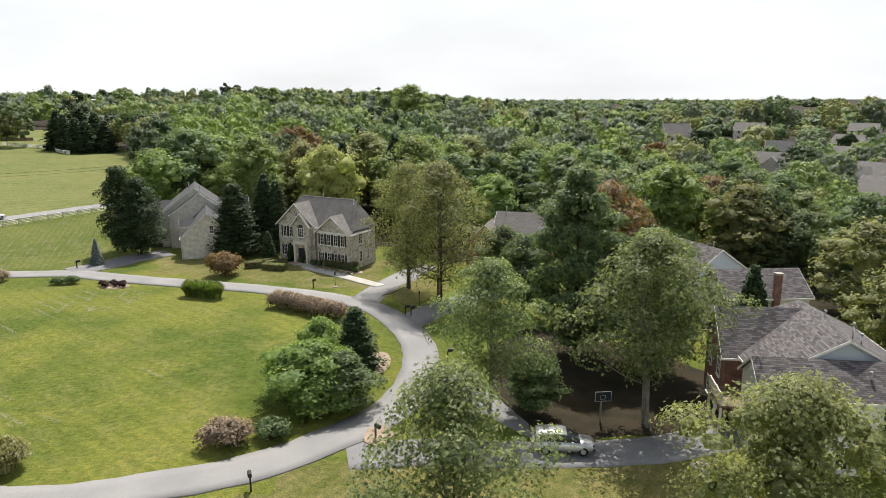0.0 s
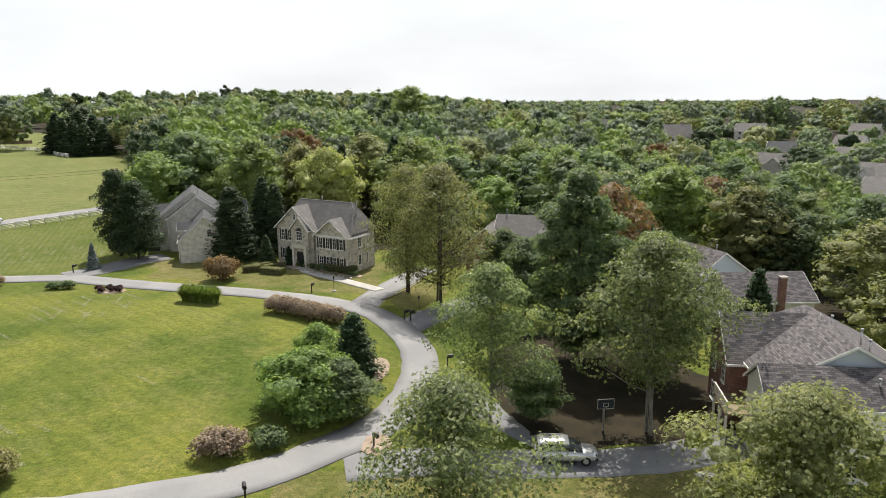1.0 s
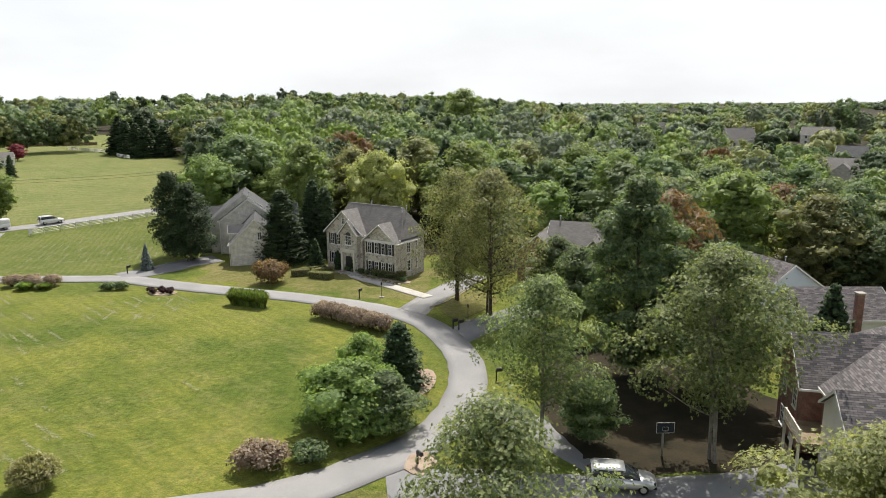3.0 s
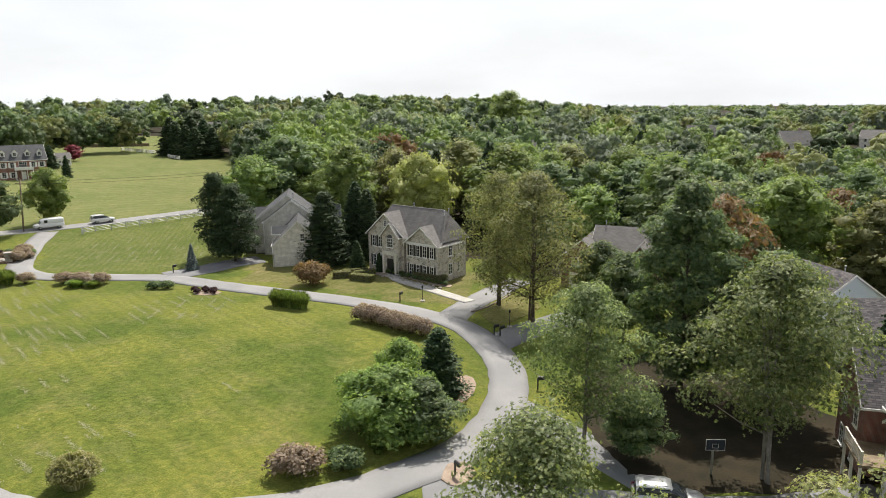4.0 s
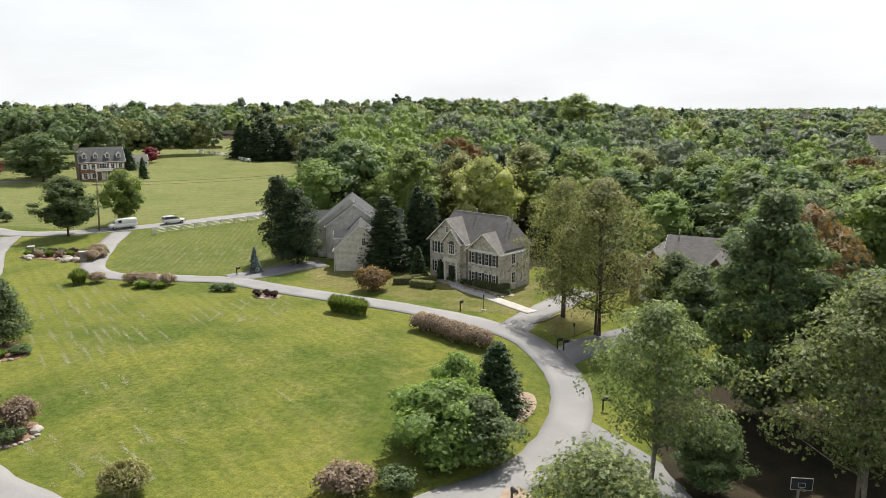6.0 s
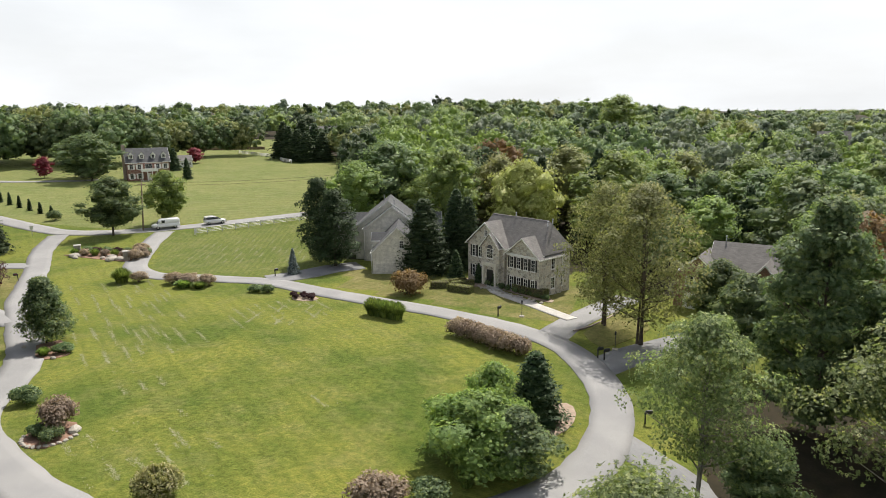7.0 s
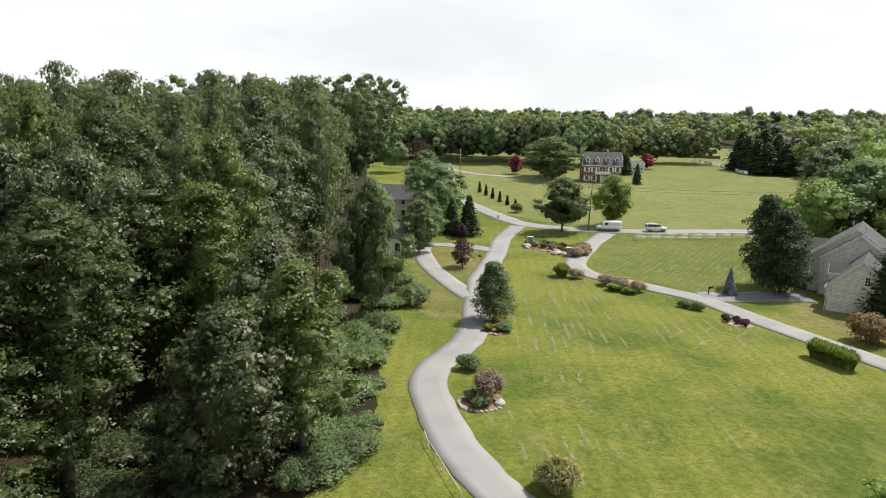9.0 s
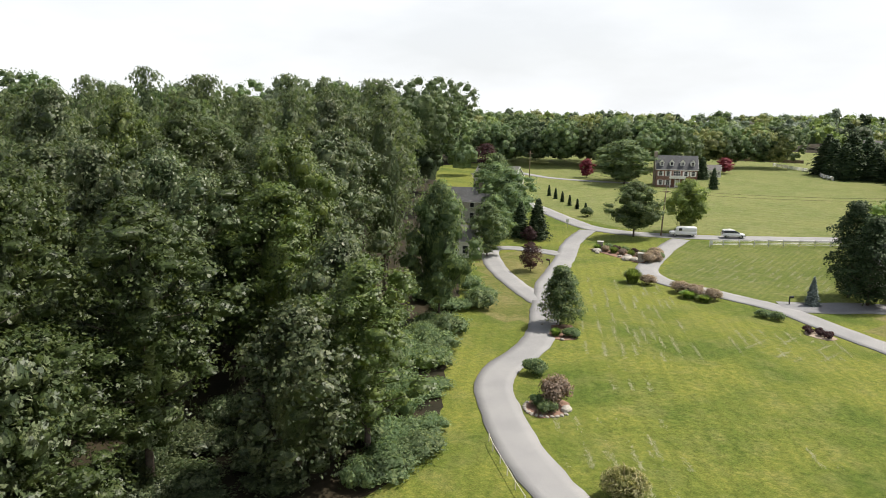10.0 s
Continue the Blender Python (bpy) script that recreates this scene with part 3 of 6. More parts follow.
def lobe_hulls(lobes, rng, k=0.7, sides=5):
    """The dense twigs and leaves inside each lobe of a crown: small ragged hulls, all at once."""
    lobes = np.asarray(lobes, float)
    m = len(lobes)
    ring = np.array([-0.6, 0.35, 1.35])
    a = np.arange(sides) * 2 * math.pi / sides + rng.random((m, 1)) * 6.28
    ca, sa = np.cos(a)[:, None, :], np.sin(a)[:, None, :]
    cr, sr = np.cos(ring)[None, :, None], np.sin(ring)[None, :, None]
    u = np.stack([cr * ca, cr * sa, sr + 0 * ca], 3)
    p = u * (k * (1 + 0.16 * rng.normal(size=(m, 3, sides))))[..., None] * lobes[:, None, None, 3:6] + lobes[:, None, None, :3]
    u = u + 0.45 * rng.normal(size=u.shape)
    u /= np.linalg.norm(u, axis=3, keepdims=True)
    j = (np.arange(sides) + 1) % sides
    q = [np.stack([p[:, i], p[:, i][:, j], p[:, i + 1][:, j], p[:, i + 1], u[:, i], u[:, i][:, j], u[:, i + 1][:, j], u[:, i + 1]], 2) for i in range(2)]
    return np.concatenate([v.reshape(-1, 8, 3) for v in q])


def crown_quads(lobes, n, size, rng, loose=0.5, own=0.42, hull=0.7, dome=0.12, shag=0.12):
    """Leaf clumps over the lobes of a crown, thick on top and thin below, each lobe round a dense inside."""
    lobes = np.asarray(lobes, float)
    mid = lobes[:, :3].mean(0) - np.array([0, 0, 0.15 * np.ptp(lobes[:, 2])])
    wide = np.abs(lobes[:, :3] - mid).max(0) + 0.5
    area = (lobes[:, 3] * lobes[:, 4]) ** 0.9
    pick = rng.choice(len(lobes), n, p=area / area.sum())
    d = rng.normal(size=(n, 3))
    d[:, 2] = np.abs(d[:, 2]) * np.where(rng.random(n) < 0.8, 1, -0.7) + 0.12
    d += 0.35 * (lobes[pick, :3] - mid) / wide
    d /= np.linalg.norm(d, axis=1, keepdims=True)
    r = 1.03 - 0.25 * rng.random(n) ** 2 + shag * rng.normal(size=n)
    at = lobes[pick, :3] + d * lobes[pick, 3:6] * r[:, None]
    out = leaves_at(at, (1.1 - dome) * d + dome * (at - mid) / wide, size, rng, 0.75, 0.9, loose, own)
    return np.concatenate([out, lobe_hulls(lobes, rng, hull)]) if hull else out


def deciduous(seed, height, spread, n, size, leaf, bark, lobes=26, start=0.28, shape=0.5, slim_top=0.0, forks=1, body=0.0, wild=0.2, lump=1.0, shag=0.09, hull=0.0, own=0.42):
    """Trunk with limbs under a crown of many leaf clumps. start: where the crown begins; shape: where it is widest."""
    rng = np.random.default_rng(seed)
    rnd = random.Random(seed)
    root = new("tree")
    h0 = height * start
    ls = []
    for i in range(lobes):
        t = ((i + rng.random()) / lobes) ** 0.85
        z = h0 + (height - h0) * (0.05 + 0.87 * t)
        u = (t - shape) / (shape if t < shape else 1 - shape)
        reach = spread / 2 * max(0.12, 1 - abs(u) ** 2.3) ** 0.55 * (1 - slim_top * t)
        a = i * 2.4 + rng.normal() * 0.4
        reach *= 1 + wild * math.sin(2 * a + seed) * math.cos(5 * t + seed * 1.7) + 0.5 * wild * math.sin(3 * a + 9 * t)
        size_l = lump * spread * rng.uniform(0.12, 0.2) * (40 / lobes) ** 0.3
        rr = max(0.0, reach - size_l * 0.8) * (rng.random() ** 0.36 if t < 0.86 else rng.random())
        ls.append((rr * math.cos(a), rr * math.sin(a), z - size_l * 0.2, size_l * rng.uniform(0.9, 1.35), size_l * rng.uniform(0.9, 1.35), size_l * rng.uniform(0.6, 0.9)))
    q = crown_quads(ls, n, size, rng, hull=hull, shag=shag, own=own)
    if body:
        q = np.concatenate([q, inside_dome((0, 0, h0 + (height - h0) * 0.45), (spread * body, spread * body, (height - h0) * 0.34), rng, 9, -0.9)])
    ob = new("crown", quads_mesh("crown", q, leaf))
    ob.parent = root
    bm = bmesh.new()
    base = max(0.1, height * 0.0145)
    for k in range(forks):
        lean = Vector((rnd.uniform(-1, 1), rnd.uniform(-1, 1), 0)) * spread * (0.03 if forks == 1 else 0.13)
        off = Vector((rnd.uniform(-1, 1), rnd.uniform(-1, 1), 0)) * (0.0 if forks == 1 else base * 1.3)
        pts = [off + lean * (t ** 1.3) + Vector((0, 0, height * 0.82 * t - 0.12)) for t in (0, 0.03, 0.2, 0.45, 0.7, 1.0)]
        rad = [base * v / (1.15 if forks == 1 else 1.9) for v in (1.5, 1.1, 0.9, 0.62, 0.36, 0.08)]
        tube(bm, pts, rad, 8)
        for l in ls[k::forks][::2]:
            t = min(0.75, max(0.18, (l[2] - spread * 0.22) / (height * 0.82)))
            p0 = off + lean * t ** 1.3 + Vector((0, 0, height * 0.82 * t))
            p2 = Vector(l[:3])
            p1 = p0.lerp(p2, 0.5) + Vector((0, 0, -0.05 * (p2 - p0).length))
            w = base * (1 - t) * 0.5
            tube(bm, [p0, p1, p2], [w, w * 0.55, w * 0.12], 4, False)
    tk = part("trunk", bm, bark, root)
    return root


def conifer(seed, height, spread, n, size, leaf, bark, tiers=16, start=0.06, droop=0.25, power=0.85):
    """A cone of drooping branches in rings, ragged at its edge."""
    rng = np.random.default_rng(seed)
    root = new("conifer")
    pos, out, boughs = [], [], []
    bm = bmesh.new()
    tube(bm, [(0, 0, -0.12), (0, 0, height * 0.3), (0, 0, height * 0.97)], [height * 0.022, height * 0.015, 0.02], 8)
    per = max(30, n // (tiers * 9))
    for i in range(tiers):
        t = (i + 0.3 * rng.random()) / tiers
        z = height * (start + (0.97 - start) * t)
        reach = spread / 2 * (1 - t) ** power + 0.03 * spread
        for k in range(9):
            a = k * 0.7 + i * 1.3 + rng.normal() * 0.15
            le = reach * rng.uniform(0.72, 1.12)
            d = np.array([math.cos(a), math.sin(a), 0.0])
            m = max(6, int(per * (0.25 + 1.2 * (1 - t))))
            s = rng.random(m) ** 0.7
            side = rng.normal(size=m) * le * 0.2 * (0.3 + s)
            p = d * (s * le)[:, None] + np.stack([-d[1] * side, d[0] * side, -droop * le * s ** 1.5 + rng.normal(size=m) * 0.03 * height / tiers * 3], 1)
            p[:, 2] += z
            pos.append(p)
            out.append(np.tile(d * 0.6 + np.array([0, 0, 0.8]), (m, 1)))
            boughs.append((*(d[:2] * le * 0.5), z - droop * le * 0.3, le * 0.34 + 0.1, le * 0.34 + 0.1, height / tiers * 0.8))
            if k % 3 == 0:
                tube(bm, [(0, 0, z), tuple(d * le * 0.8 + np.array([0, 0, z - droop * le * 0.6]))], [height * 0.004 + 0.01, 0.008], 4, False)
    q = np.concatenate([leaves_at(np.concatenate(pos), np.concatenate(out), size, rng, 0.7, 0.5), lobe_hulls(boughs, rng, 0.8, 4)])
    ob = new("crown", quads_mesh("crown", q, leaf))
    ob.parent = root
    part("trunk", bm, bark, root)
    return root


def shrub(seed, height, spread, n, size, leaf, bark, lobes=9, length=1.0):
    """A mound of leaf clumps on short stems."""
    rng = np.random.default_rng(seed)
    root = new("shrub")
    ls = []
    for i in range(lobes):
        a, r = i * 2.4 + rng.normal() * 0.3, spread / 2 * 0.66 * math.sqrt((i + 0.5) / lobes)
        s = spread * rng.uniform(0.19, 0.27)
        hz = height * (1 - 0.42 * (r / (spread / 2)) ** 2) * rng.uniform(0.82, 1.02)
        ls.append((r * math.cos(a) * length, r * math.sin(a), max(hz * 0.52, hz - s), s, s, min(s, hz * 0.5)))
    q = crown_quads(ls, n, size, rng, hull=0.7)
    q[:, :4, 2] = np.maximum(q[:, :4, 2], 0.02)
    ob = new("foliage", quads_mesh("foliage", q, leaf))
    ob.parent = root
    bm = bmesh.new()
    for l in ls:
        tube(bm, [(l[0] * 0.25, l[1] * 0.25, -0.08), (l[0] * 0.6, l[1] * 0.6, l[2] * 0.5), tuple(l[:3])], [0.035, 0.025, 0.01], 5, False)
    part("stems", bm, bark, root)
    return root


def grass_clump(seed, height, spread, n, leaf, tip=None, width=0.05):
    """Ornamental grass: arching blades from one base."""
    rng = np.random.default_rng(seed)
    root = new("ornamental_grass")
    a = rng.random(n) * 2 * math.pi
    r0 = spread * 0.22 * np.sqrt(rng.random(n))
    reach = spread / 2 * rng.uniform(0.3, 1.05, n)
    h = height * rng.uniform(0.6, 1.05, n) * (1 - 0.35 * (reach / (spread / 2)) ** 2)
    d = np.stack([np.cos(a), np.sin(a), np.zeros(n)], 1)
    s = np.stack([-np.sin(a), np.cos(a), np.zeros(n)], 1) * width
    up = np.array([0, 0, 1.0])
    p0 = d * r0[:, None] - up * 0.05
    p1 = d * (r0 + (reach - r0) * 0.35)[:, None] + up * (h * 0.7)[:, None]
    p2 = d * np.maximum(reach, r0)[:, None] + up * h[:, None]
    q = np.concatenate([np.stack([p0 - s, p0 + s, p1 + s, p1 - s], 1), np.stack([p1 - s, p1 + s, p2 + s * 0.4, p2 - s * 0.4], 1)])
    ob = new("blades", quads_mesh("blades", q, leaf))
    ob.parent = root
    if tip:
        q = leaves_at(p2 + rng.normal(size=(n, 3)) * 0.04, d + up, 0.22, rng, 0.3, 0.35)
        ob = new("plumes", quads_mesh("plumes", q, tip))
        ob.parent = root
    return root


B, BP = M["bark"], M["bark_pale"]
KINDS = {
    # name: (variants, height, spread, maker)
    "birch_near": (2, 14, 10, lambda s, h, w: deciduous(s, h, w, 14500, 0.33, M["fine_birch"], BP, 80, 0.26, 0.5, 0.1, forks=3, wild=0.36)),
    "airy_near": (2, 13, 11, lambda s, h, w: deciduous(s, h, w, 13000, 0.36, M["fine_birch"], B, 60, 0.1, 0.48, 0.15, forks=4, wild=0.62, shag=0.16)),
    "airy_olive": (1, 13, 13, lambda s, h, w: deciduous(s, h, w, 15000, 0.36, M["fine_olive"], B, 64, 0.08, 0.45, 0.1, forks=4, wild=0.48, hull=0.45, shag=0.14)),
    "poplar_near": (1, 20, 10.5, lambda s, h, w: deciduous(s, h, w, 17000, 0.46, M["fine_oak"], B, 130, 0.03, 0.4, 0.25, hull=0.7, lump=0.9)),
    "olive_near": (2, 18, 13, lambda s, h, w: deciduous(s, h, w, 14000, 0.38, M["fine_olive"], B, 84, 0.12, 0.46, 0.15, forks=4, wild=0.42, shag=0.14)),
    "oak_near": (2, 14, 11, lambda s, h, w: deciduous(s, h, w, 8000, 0.46, M["fine_oak"], B, 72, 0.14, 0.45, body=0.2, hull=0.7)),
    "wood": (3, 22, 11, lambda s, h, w: deciduous(s, h, w, 7600, 0.40, M["near_wood"], B, 90, 0.14, 0.6, body=0.12, lump=0.92, wild=0.34, hull=0.6, own=0.46, shag=0.14)),
    "wood_olive": (1, 22, 11, lambda s, h, w: deciduous(s, h, w, 7600, 0.40, M["near_moss"], B, 90, 0.14, 0.6, body=0.12, lump=0.92, wild=0.34, hull=0.6, own=0.46, shag=0.14)),
    "wood_pale": (2, 22, 11, lambda s, h, w: deciduous(s, h, w, 7600, 0.40, M["near_bright"], B, 90, 0.14, 0.6, body=0.12, lump=0.92, wild=0.34, hull=0.6, own=0.46, shag=0.14)),
    "wood_far": (3, 24, 11, lambda s, h, w: deciduous(s, h, w, 3300, 0.74, M["spray_wood"], B, 84, 0.15, 0.62, body=0.2, lump=0.95, wild=0.36, hull=0.0, own=0.42, shag=0.14)),
    "mid": (4, 14, 11, lambda s, h, w: deciduous(s, h, w, 2900, 0.56, M["spray_oak"], B, 62, 0.06, 0.45, body=0.15, lump=0.9, hull=0.64, own=0.42, shag=0.13)),
    "mid_bright": (3, 14, 11, lambda s, h, w: deciduous(s, h, w, 2900, 0.56, M["spray_bright"], B, 62, 0.06, 0.45, body=0.15, lump=0.9, hull=0.64, own=0.42, shag=0.13)),
    "mid_olive": (2, 14, 11, lambda s, h, w: deciduous(s, h, w, 2900, 0.56, M["spray_olive"], B, 62, 0.06, 0.45, body=0.15, lump=0.9, hull=0.64, own=0.42, shag=0.13)),
    "mid_pale": (2, 14, 11, lambda s, h, w: deciduous(s, h, w, 2900, 0.56, M["spray_birch"], B, 62, 0.06, 0.45, body=0.15, lump=0.9, hull=0.64, own=0.42, shag=0.13)),
    "mid_yellow": (1, 12, 14, lambda s, h, w: deciduous(s, h, w, 4200, 0.6, M["spray_yellow"], B, 70, 0.06, 0.4, hull=0.72, body=0.2)),
    "mid_red": (1, 9, 8, lambda s, h, w: deciduous(s, h, w, 1800, 0.5, M["spray_red"], B, 40, 0.12, 0.4, hull=0.7)),
    "mid_rust": (2, 11, 9, lambda s, h, w: deciduous(s, h, w, 2000, 0.8, M["spray_rust"], B, 36, 0.1, 0.4)),
    "lawn_tree": (2, 12, 10.5, lambda s, h, w: deciduous(s, h, w, 6000, 0.5, M["fine_bright"], B, 56, 0.12, 0.4, body=0.15, hull=0.7)),
    "plum": (1, 5, 4.3, lambda s, h, w: deciduous(s, h, w, 3200, 0.2, M["leaf_plum"], B, 30, 0.12, 0.45)),
    "young": (2, 7.8, 7, lambda s, h, w: deciduous(s, h, w, 8000, 0.42, M["fine_oak"], B, 60, 0.08, 0.32, 0.45)),
    "holly": (2, 14, 8, lambda s, h, w: deciduous(s, h, w, 14000, 0.24, M["leaf_conifer"], B, 90, 0.02, 0.34, 0.25)),
    "wood_rim": (2, 13, 9, lambda s, h, w: deciduous(s, h, w, 4600, 0.46, M["near_wood"], B, 80, 0.05, 0.45, body=0.22, hull=0.5, own=0.46, shag=0.14)),
    "brush": (2, 3.0, 5.0, lambda s, h, w: shrub(s, h, w, 1300, 0.34, M["near_wood"], B, 16)),
    "conifer_big": (2, 14, 8, lambda s, h, w: conifer(s, h, w, 14000, 0.31, M["leaf_conifer"], B, 22, 0.04, 0.16, 0.55)),
    "conifer_mid": (2, 12, 7, lambda s, h, w: conifer(s, h, w, 3200, 0.46, M["leaf_conifer"], B, 15, 0.05, 0.2, 0.7)),
    "conifer_small": (1, 6.3, 4.3, lambda s, h, w: conifer(s, h, w, 8000, 0.24, M["leaf_conifer"], B, 13, 0.06, 0.05, 0.6)),
    "blue_spruce": (1, 4.3, 2.4, lambda s, h, w: conifer(s, h, w, 4200, 0.16, M["leaf_blue"], B, 14, 0.05, 0.15, 0.95)),
    "cone_young": (1, 2.6, 1.1, lambda s, h, w: conifer(s, h, w, 900, 0.2, M["leaf_conifer"], B, 9, 0.03, 0.1, 0.6)),
    "shrub_green": (2, 2.2, 3.2, lambda s, h, w: shrub(s, h, w, 1900, 0.2, M["leaf_oak"], B)),
    "shrub_bright": (2, 6, 8, lambda s, h, w: deciduous(s, h, w, 9500, 0.4, M["fine_bright"], B, 60, 0.06, 0.34, forks=3, hull=0.8, wild=0.35)),
    "shrub_heath": (2, 2.1, 3.0, lambda s, h, w: shrub(s, h, w, 2300, 0.17, M["leaf_heath"], B, 10)),
    "shrub_rust": (1, 3.4, 5.0, lambda s, h, w: shrub(s, h, w, 3000, 0.24, M["leaf_rust"], B, 14)),
    "shrub_plum": (1, 1.0, 1.4, lambda s, h, w: shrub(s, h, w, 600, 0.14, M["leaf_plum"], B, 6)),
    "thicket": (3, 3.0, 5.0, lambda s, h, w: shrub(s, h, w, 900, 0.38, M["spray_oak"], B, 14)),
    "grass_green": (2, 1.7, 2.6, lambda s, h, w: grass_clump(s, h, w, 1300, M["leaf_bright"])),
    "grass_straw": (1, 2.2, 3.2, lambda s, h, w: grass_clump(s, h, w, 2600, M["leaf_straw"], M["leaf_straw"])),
}
PROTO = {}
plants = random.Random(11)


def plant(kind, x, y, height, spread=None, label="", category="tree", name="", group="", turn=None, up=0.0, stretch=1.0):
    """Sets out one plant of a kind at a place of the plan, at a height and spread in metres."""
    variants, h, w, maker = KINDS[kind]
    v = plants.randrange(variants)
    sx = (spread or w * height / h) / w
    m = Matrix.Translation(spot(x, y, up)) @ Matrix.Rotation(plants.uniform(0, 6.28) if turn is None else radians(turn), 4, "Z") @ Matrix.Diagonal((sx * stretch, sx, height / h, 1))
    if (kind, v) not in PROTO:
        ob = maker(100 + 17 * v + sum(map(ord, kind)), h, w)
        ob.matrix_basis = m
        PROTO[kind, v] = ob
    else:
        src = PROTO[kind, v]
        keep = src.matrix_basis.copy()
        src.matrix_basis = Matrix()
        ob = copy_thing(src, m)
        src.matrix_basis = keep
    if name:
        ob.name = name
    return tagged(ob, label, category, group)


# ---- houses ----
def uv_metres(ob):
    """Texture coordinates in metres: along the wall or ridge, and up the face."""
    me = ob.data
    uv = me.uv_layers.new(name="UVMap")
    for p in me.polygons:
        u = Vector((0, 0, 1)).cross(p.normal)
        u = u.normalized() if u.length > 0.05 else Vector((1, 0, 0))
        v = p.normal.cross(u)
        for i in p.loop_indices:
            c = me.vertices[me.loops[i].vertex_index].co
            uv.data[i].uv = (c.dot(u), c.dot(v))
    return ob


def slab(bm, corners, thick):
    """A plate of that thickness under a flat or sloping polygon."""
    c = [Vector(p) for p in corners]
    n = (c[1] - c[0]).cross(c[2] - c[0]).normalized()
    if n.z < 0:
        c.reverse()
        n = -n
    top = [bm.verts.new(p) for p in c]
    low = [bm.verts.new(p - n * thick) for p in c]
    bm.faces.new(top)
    bm.faces.new(low[::-1])
    k = len(c)
    for i in range(k):
        bm.faces.new((top[i], low[i], low[(i + 1) % k], top[(i + 1) % k]))


def wing(house, x0, x1, y0, y1, eave, ridge, along, wall, roof, over=0.35, base=-0.8, trim=None, hip0=0.0, hip1=0.0, gable=None):
    """A block with a pitched roof; along is the ridge's axis, hip0 and hip1 draw its ends in (metres)."""
    trim = trim or M["white"]
    cx, cy = (x0 + x1) / 2, (y0 + y1) / 2
    ends = ((x0, x1) if along == "x" else (y0, y1))
    sides = ((y0, y1) if along == "x" else (x0, x1))
    mid, half = sum(sides) / 2, (sides[1] - sides[0]) / 2
    at = (lambda a, s, z: (a, s, z)) if along == "x" else (lambda a, s, z: (s, a, z))
    bm = bmesh.new()
    box(bm, x0, x1, y0, y1, base, eave)
    w = part("wall", bm, wall, house)
    uv_metres(w)
    for a, hip in ((ends[0], hip0), (ends[1], hip1)):
        if not hip:
            bm = bmesh.new()
            sgn = 0.12 if a == ends[0] else -0.12
            pts = [(sides[0], eave), (sides[1], eave), (mid, ridge - 0.06)]
            f = [[bm.verts.new(at(aa, s, z)) for s, z in pts] for aa in (a, a + sgn)]
            bm.faces.new(f[0])
            bm.faces.new(f[1][::-1])
            for i in range(3):
                bm.faces.new((f[0][i], f[0][(i + 1) % 3], f[1][(i + 1) % 3], f[1][i]))
            bmesh.ops.recalc_face_normals(bm, faces=bm.faces)
            uv_metres(part("gable", bm, gable or wall, house))
    k = (ridge - eave) / half
    oz = eave - over * k + 0.1
    r0, r1 = ends[0] - over + (hip0 + over if hip0 else 0), ends[1] + over - (hip1 + over if hip1 else 0)
    e0, e1 = ends[0] - over, ends[1] + over
    for s in (sides[0] - over, sides[1] + over):
        bm = bmesh.new()
        slab(bm, [at(e0, s, oz), at(e1, s, oz), at(r1, mid, ridge + 0.1), at(r0, mid, ridge + 0.1)], 0.14)
        uv_metres(part("roof", bm, roof, house))
        bm = bmesh.new()
        g = s - 0.07 if s < mid else s + 0.07
        box(bm, *( (e0, e1, min(s, g), max(s, g)) if along == "x" else (min(s, g), max(s, g), e0, e1)), oz - 0.2, oz - 0.02)
        part("gutter", bm, trim, house)
    for e, r, hip in ((e0, r0, hip0), (e1, r1, hip1)):
        if hip:
            bm = bmesh.new()
            slab(bm, [at(e, sides[0] - over, oz), at(e, sides[1] + over, oz), at(r, mid, ridge + 0.1)], 0.14)
            uv_metres(part("roof", bm, roof, house))
        else:
            for s in (sides[0] - over, sides[1] + over):
                bm = bmesh.new()
                d = 0.05 if e == e1 else -0.05
                p = [at(e, s, oz - 0.24), at(e, mid, ridge - 0.14), at(e, mid, ridge + 0.08), at(e, s, oz - 0.02)]
                q = [at(e + d, *c) for c in ((s, oz - 0.24), (mid, ridge - 0.14), (mid, ridge + 0.08), (s, oz - 0.02))]
                a, b = [bm.verts.new(v) for v in p], [bm.verts.new(v) for v in q]
                bm.faces.new(a)
                bm.faces.new(b[::-1])
                for i in range(4):
                    bm.faces.new((a[i], a[(i + 1) % 4], b[(i + 1) % 4], b[i]))
                bmesh.ops.recalc_face_normals(bm, faces=bm.faces)
                part("rake_board", bm, trim, house)
    return w


def frame_on(side, a, s, z):
    """A frame whose x runs along a wall, y points out of it and z up; side is the way the wall faces."""
    turn = {"-y": 180, "+y": 0, "-x": 90, "+x": -90}[side]
    p = (a, s, z) if side in ("-y", "+y") else (s, a, z)
    return Matrix.Translation(p) @ Matrix.Rotation(radians(turn), 4, "Z")


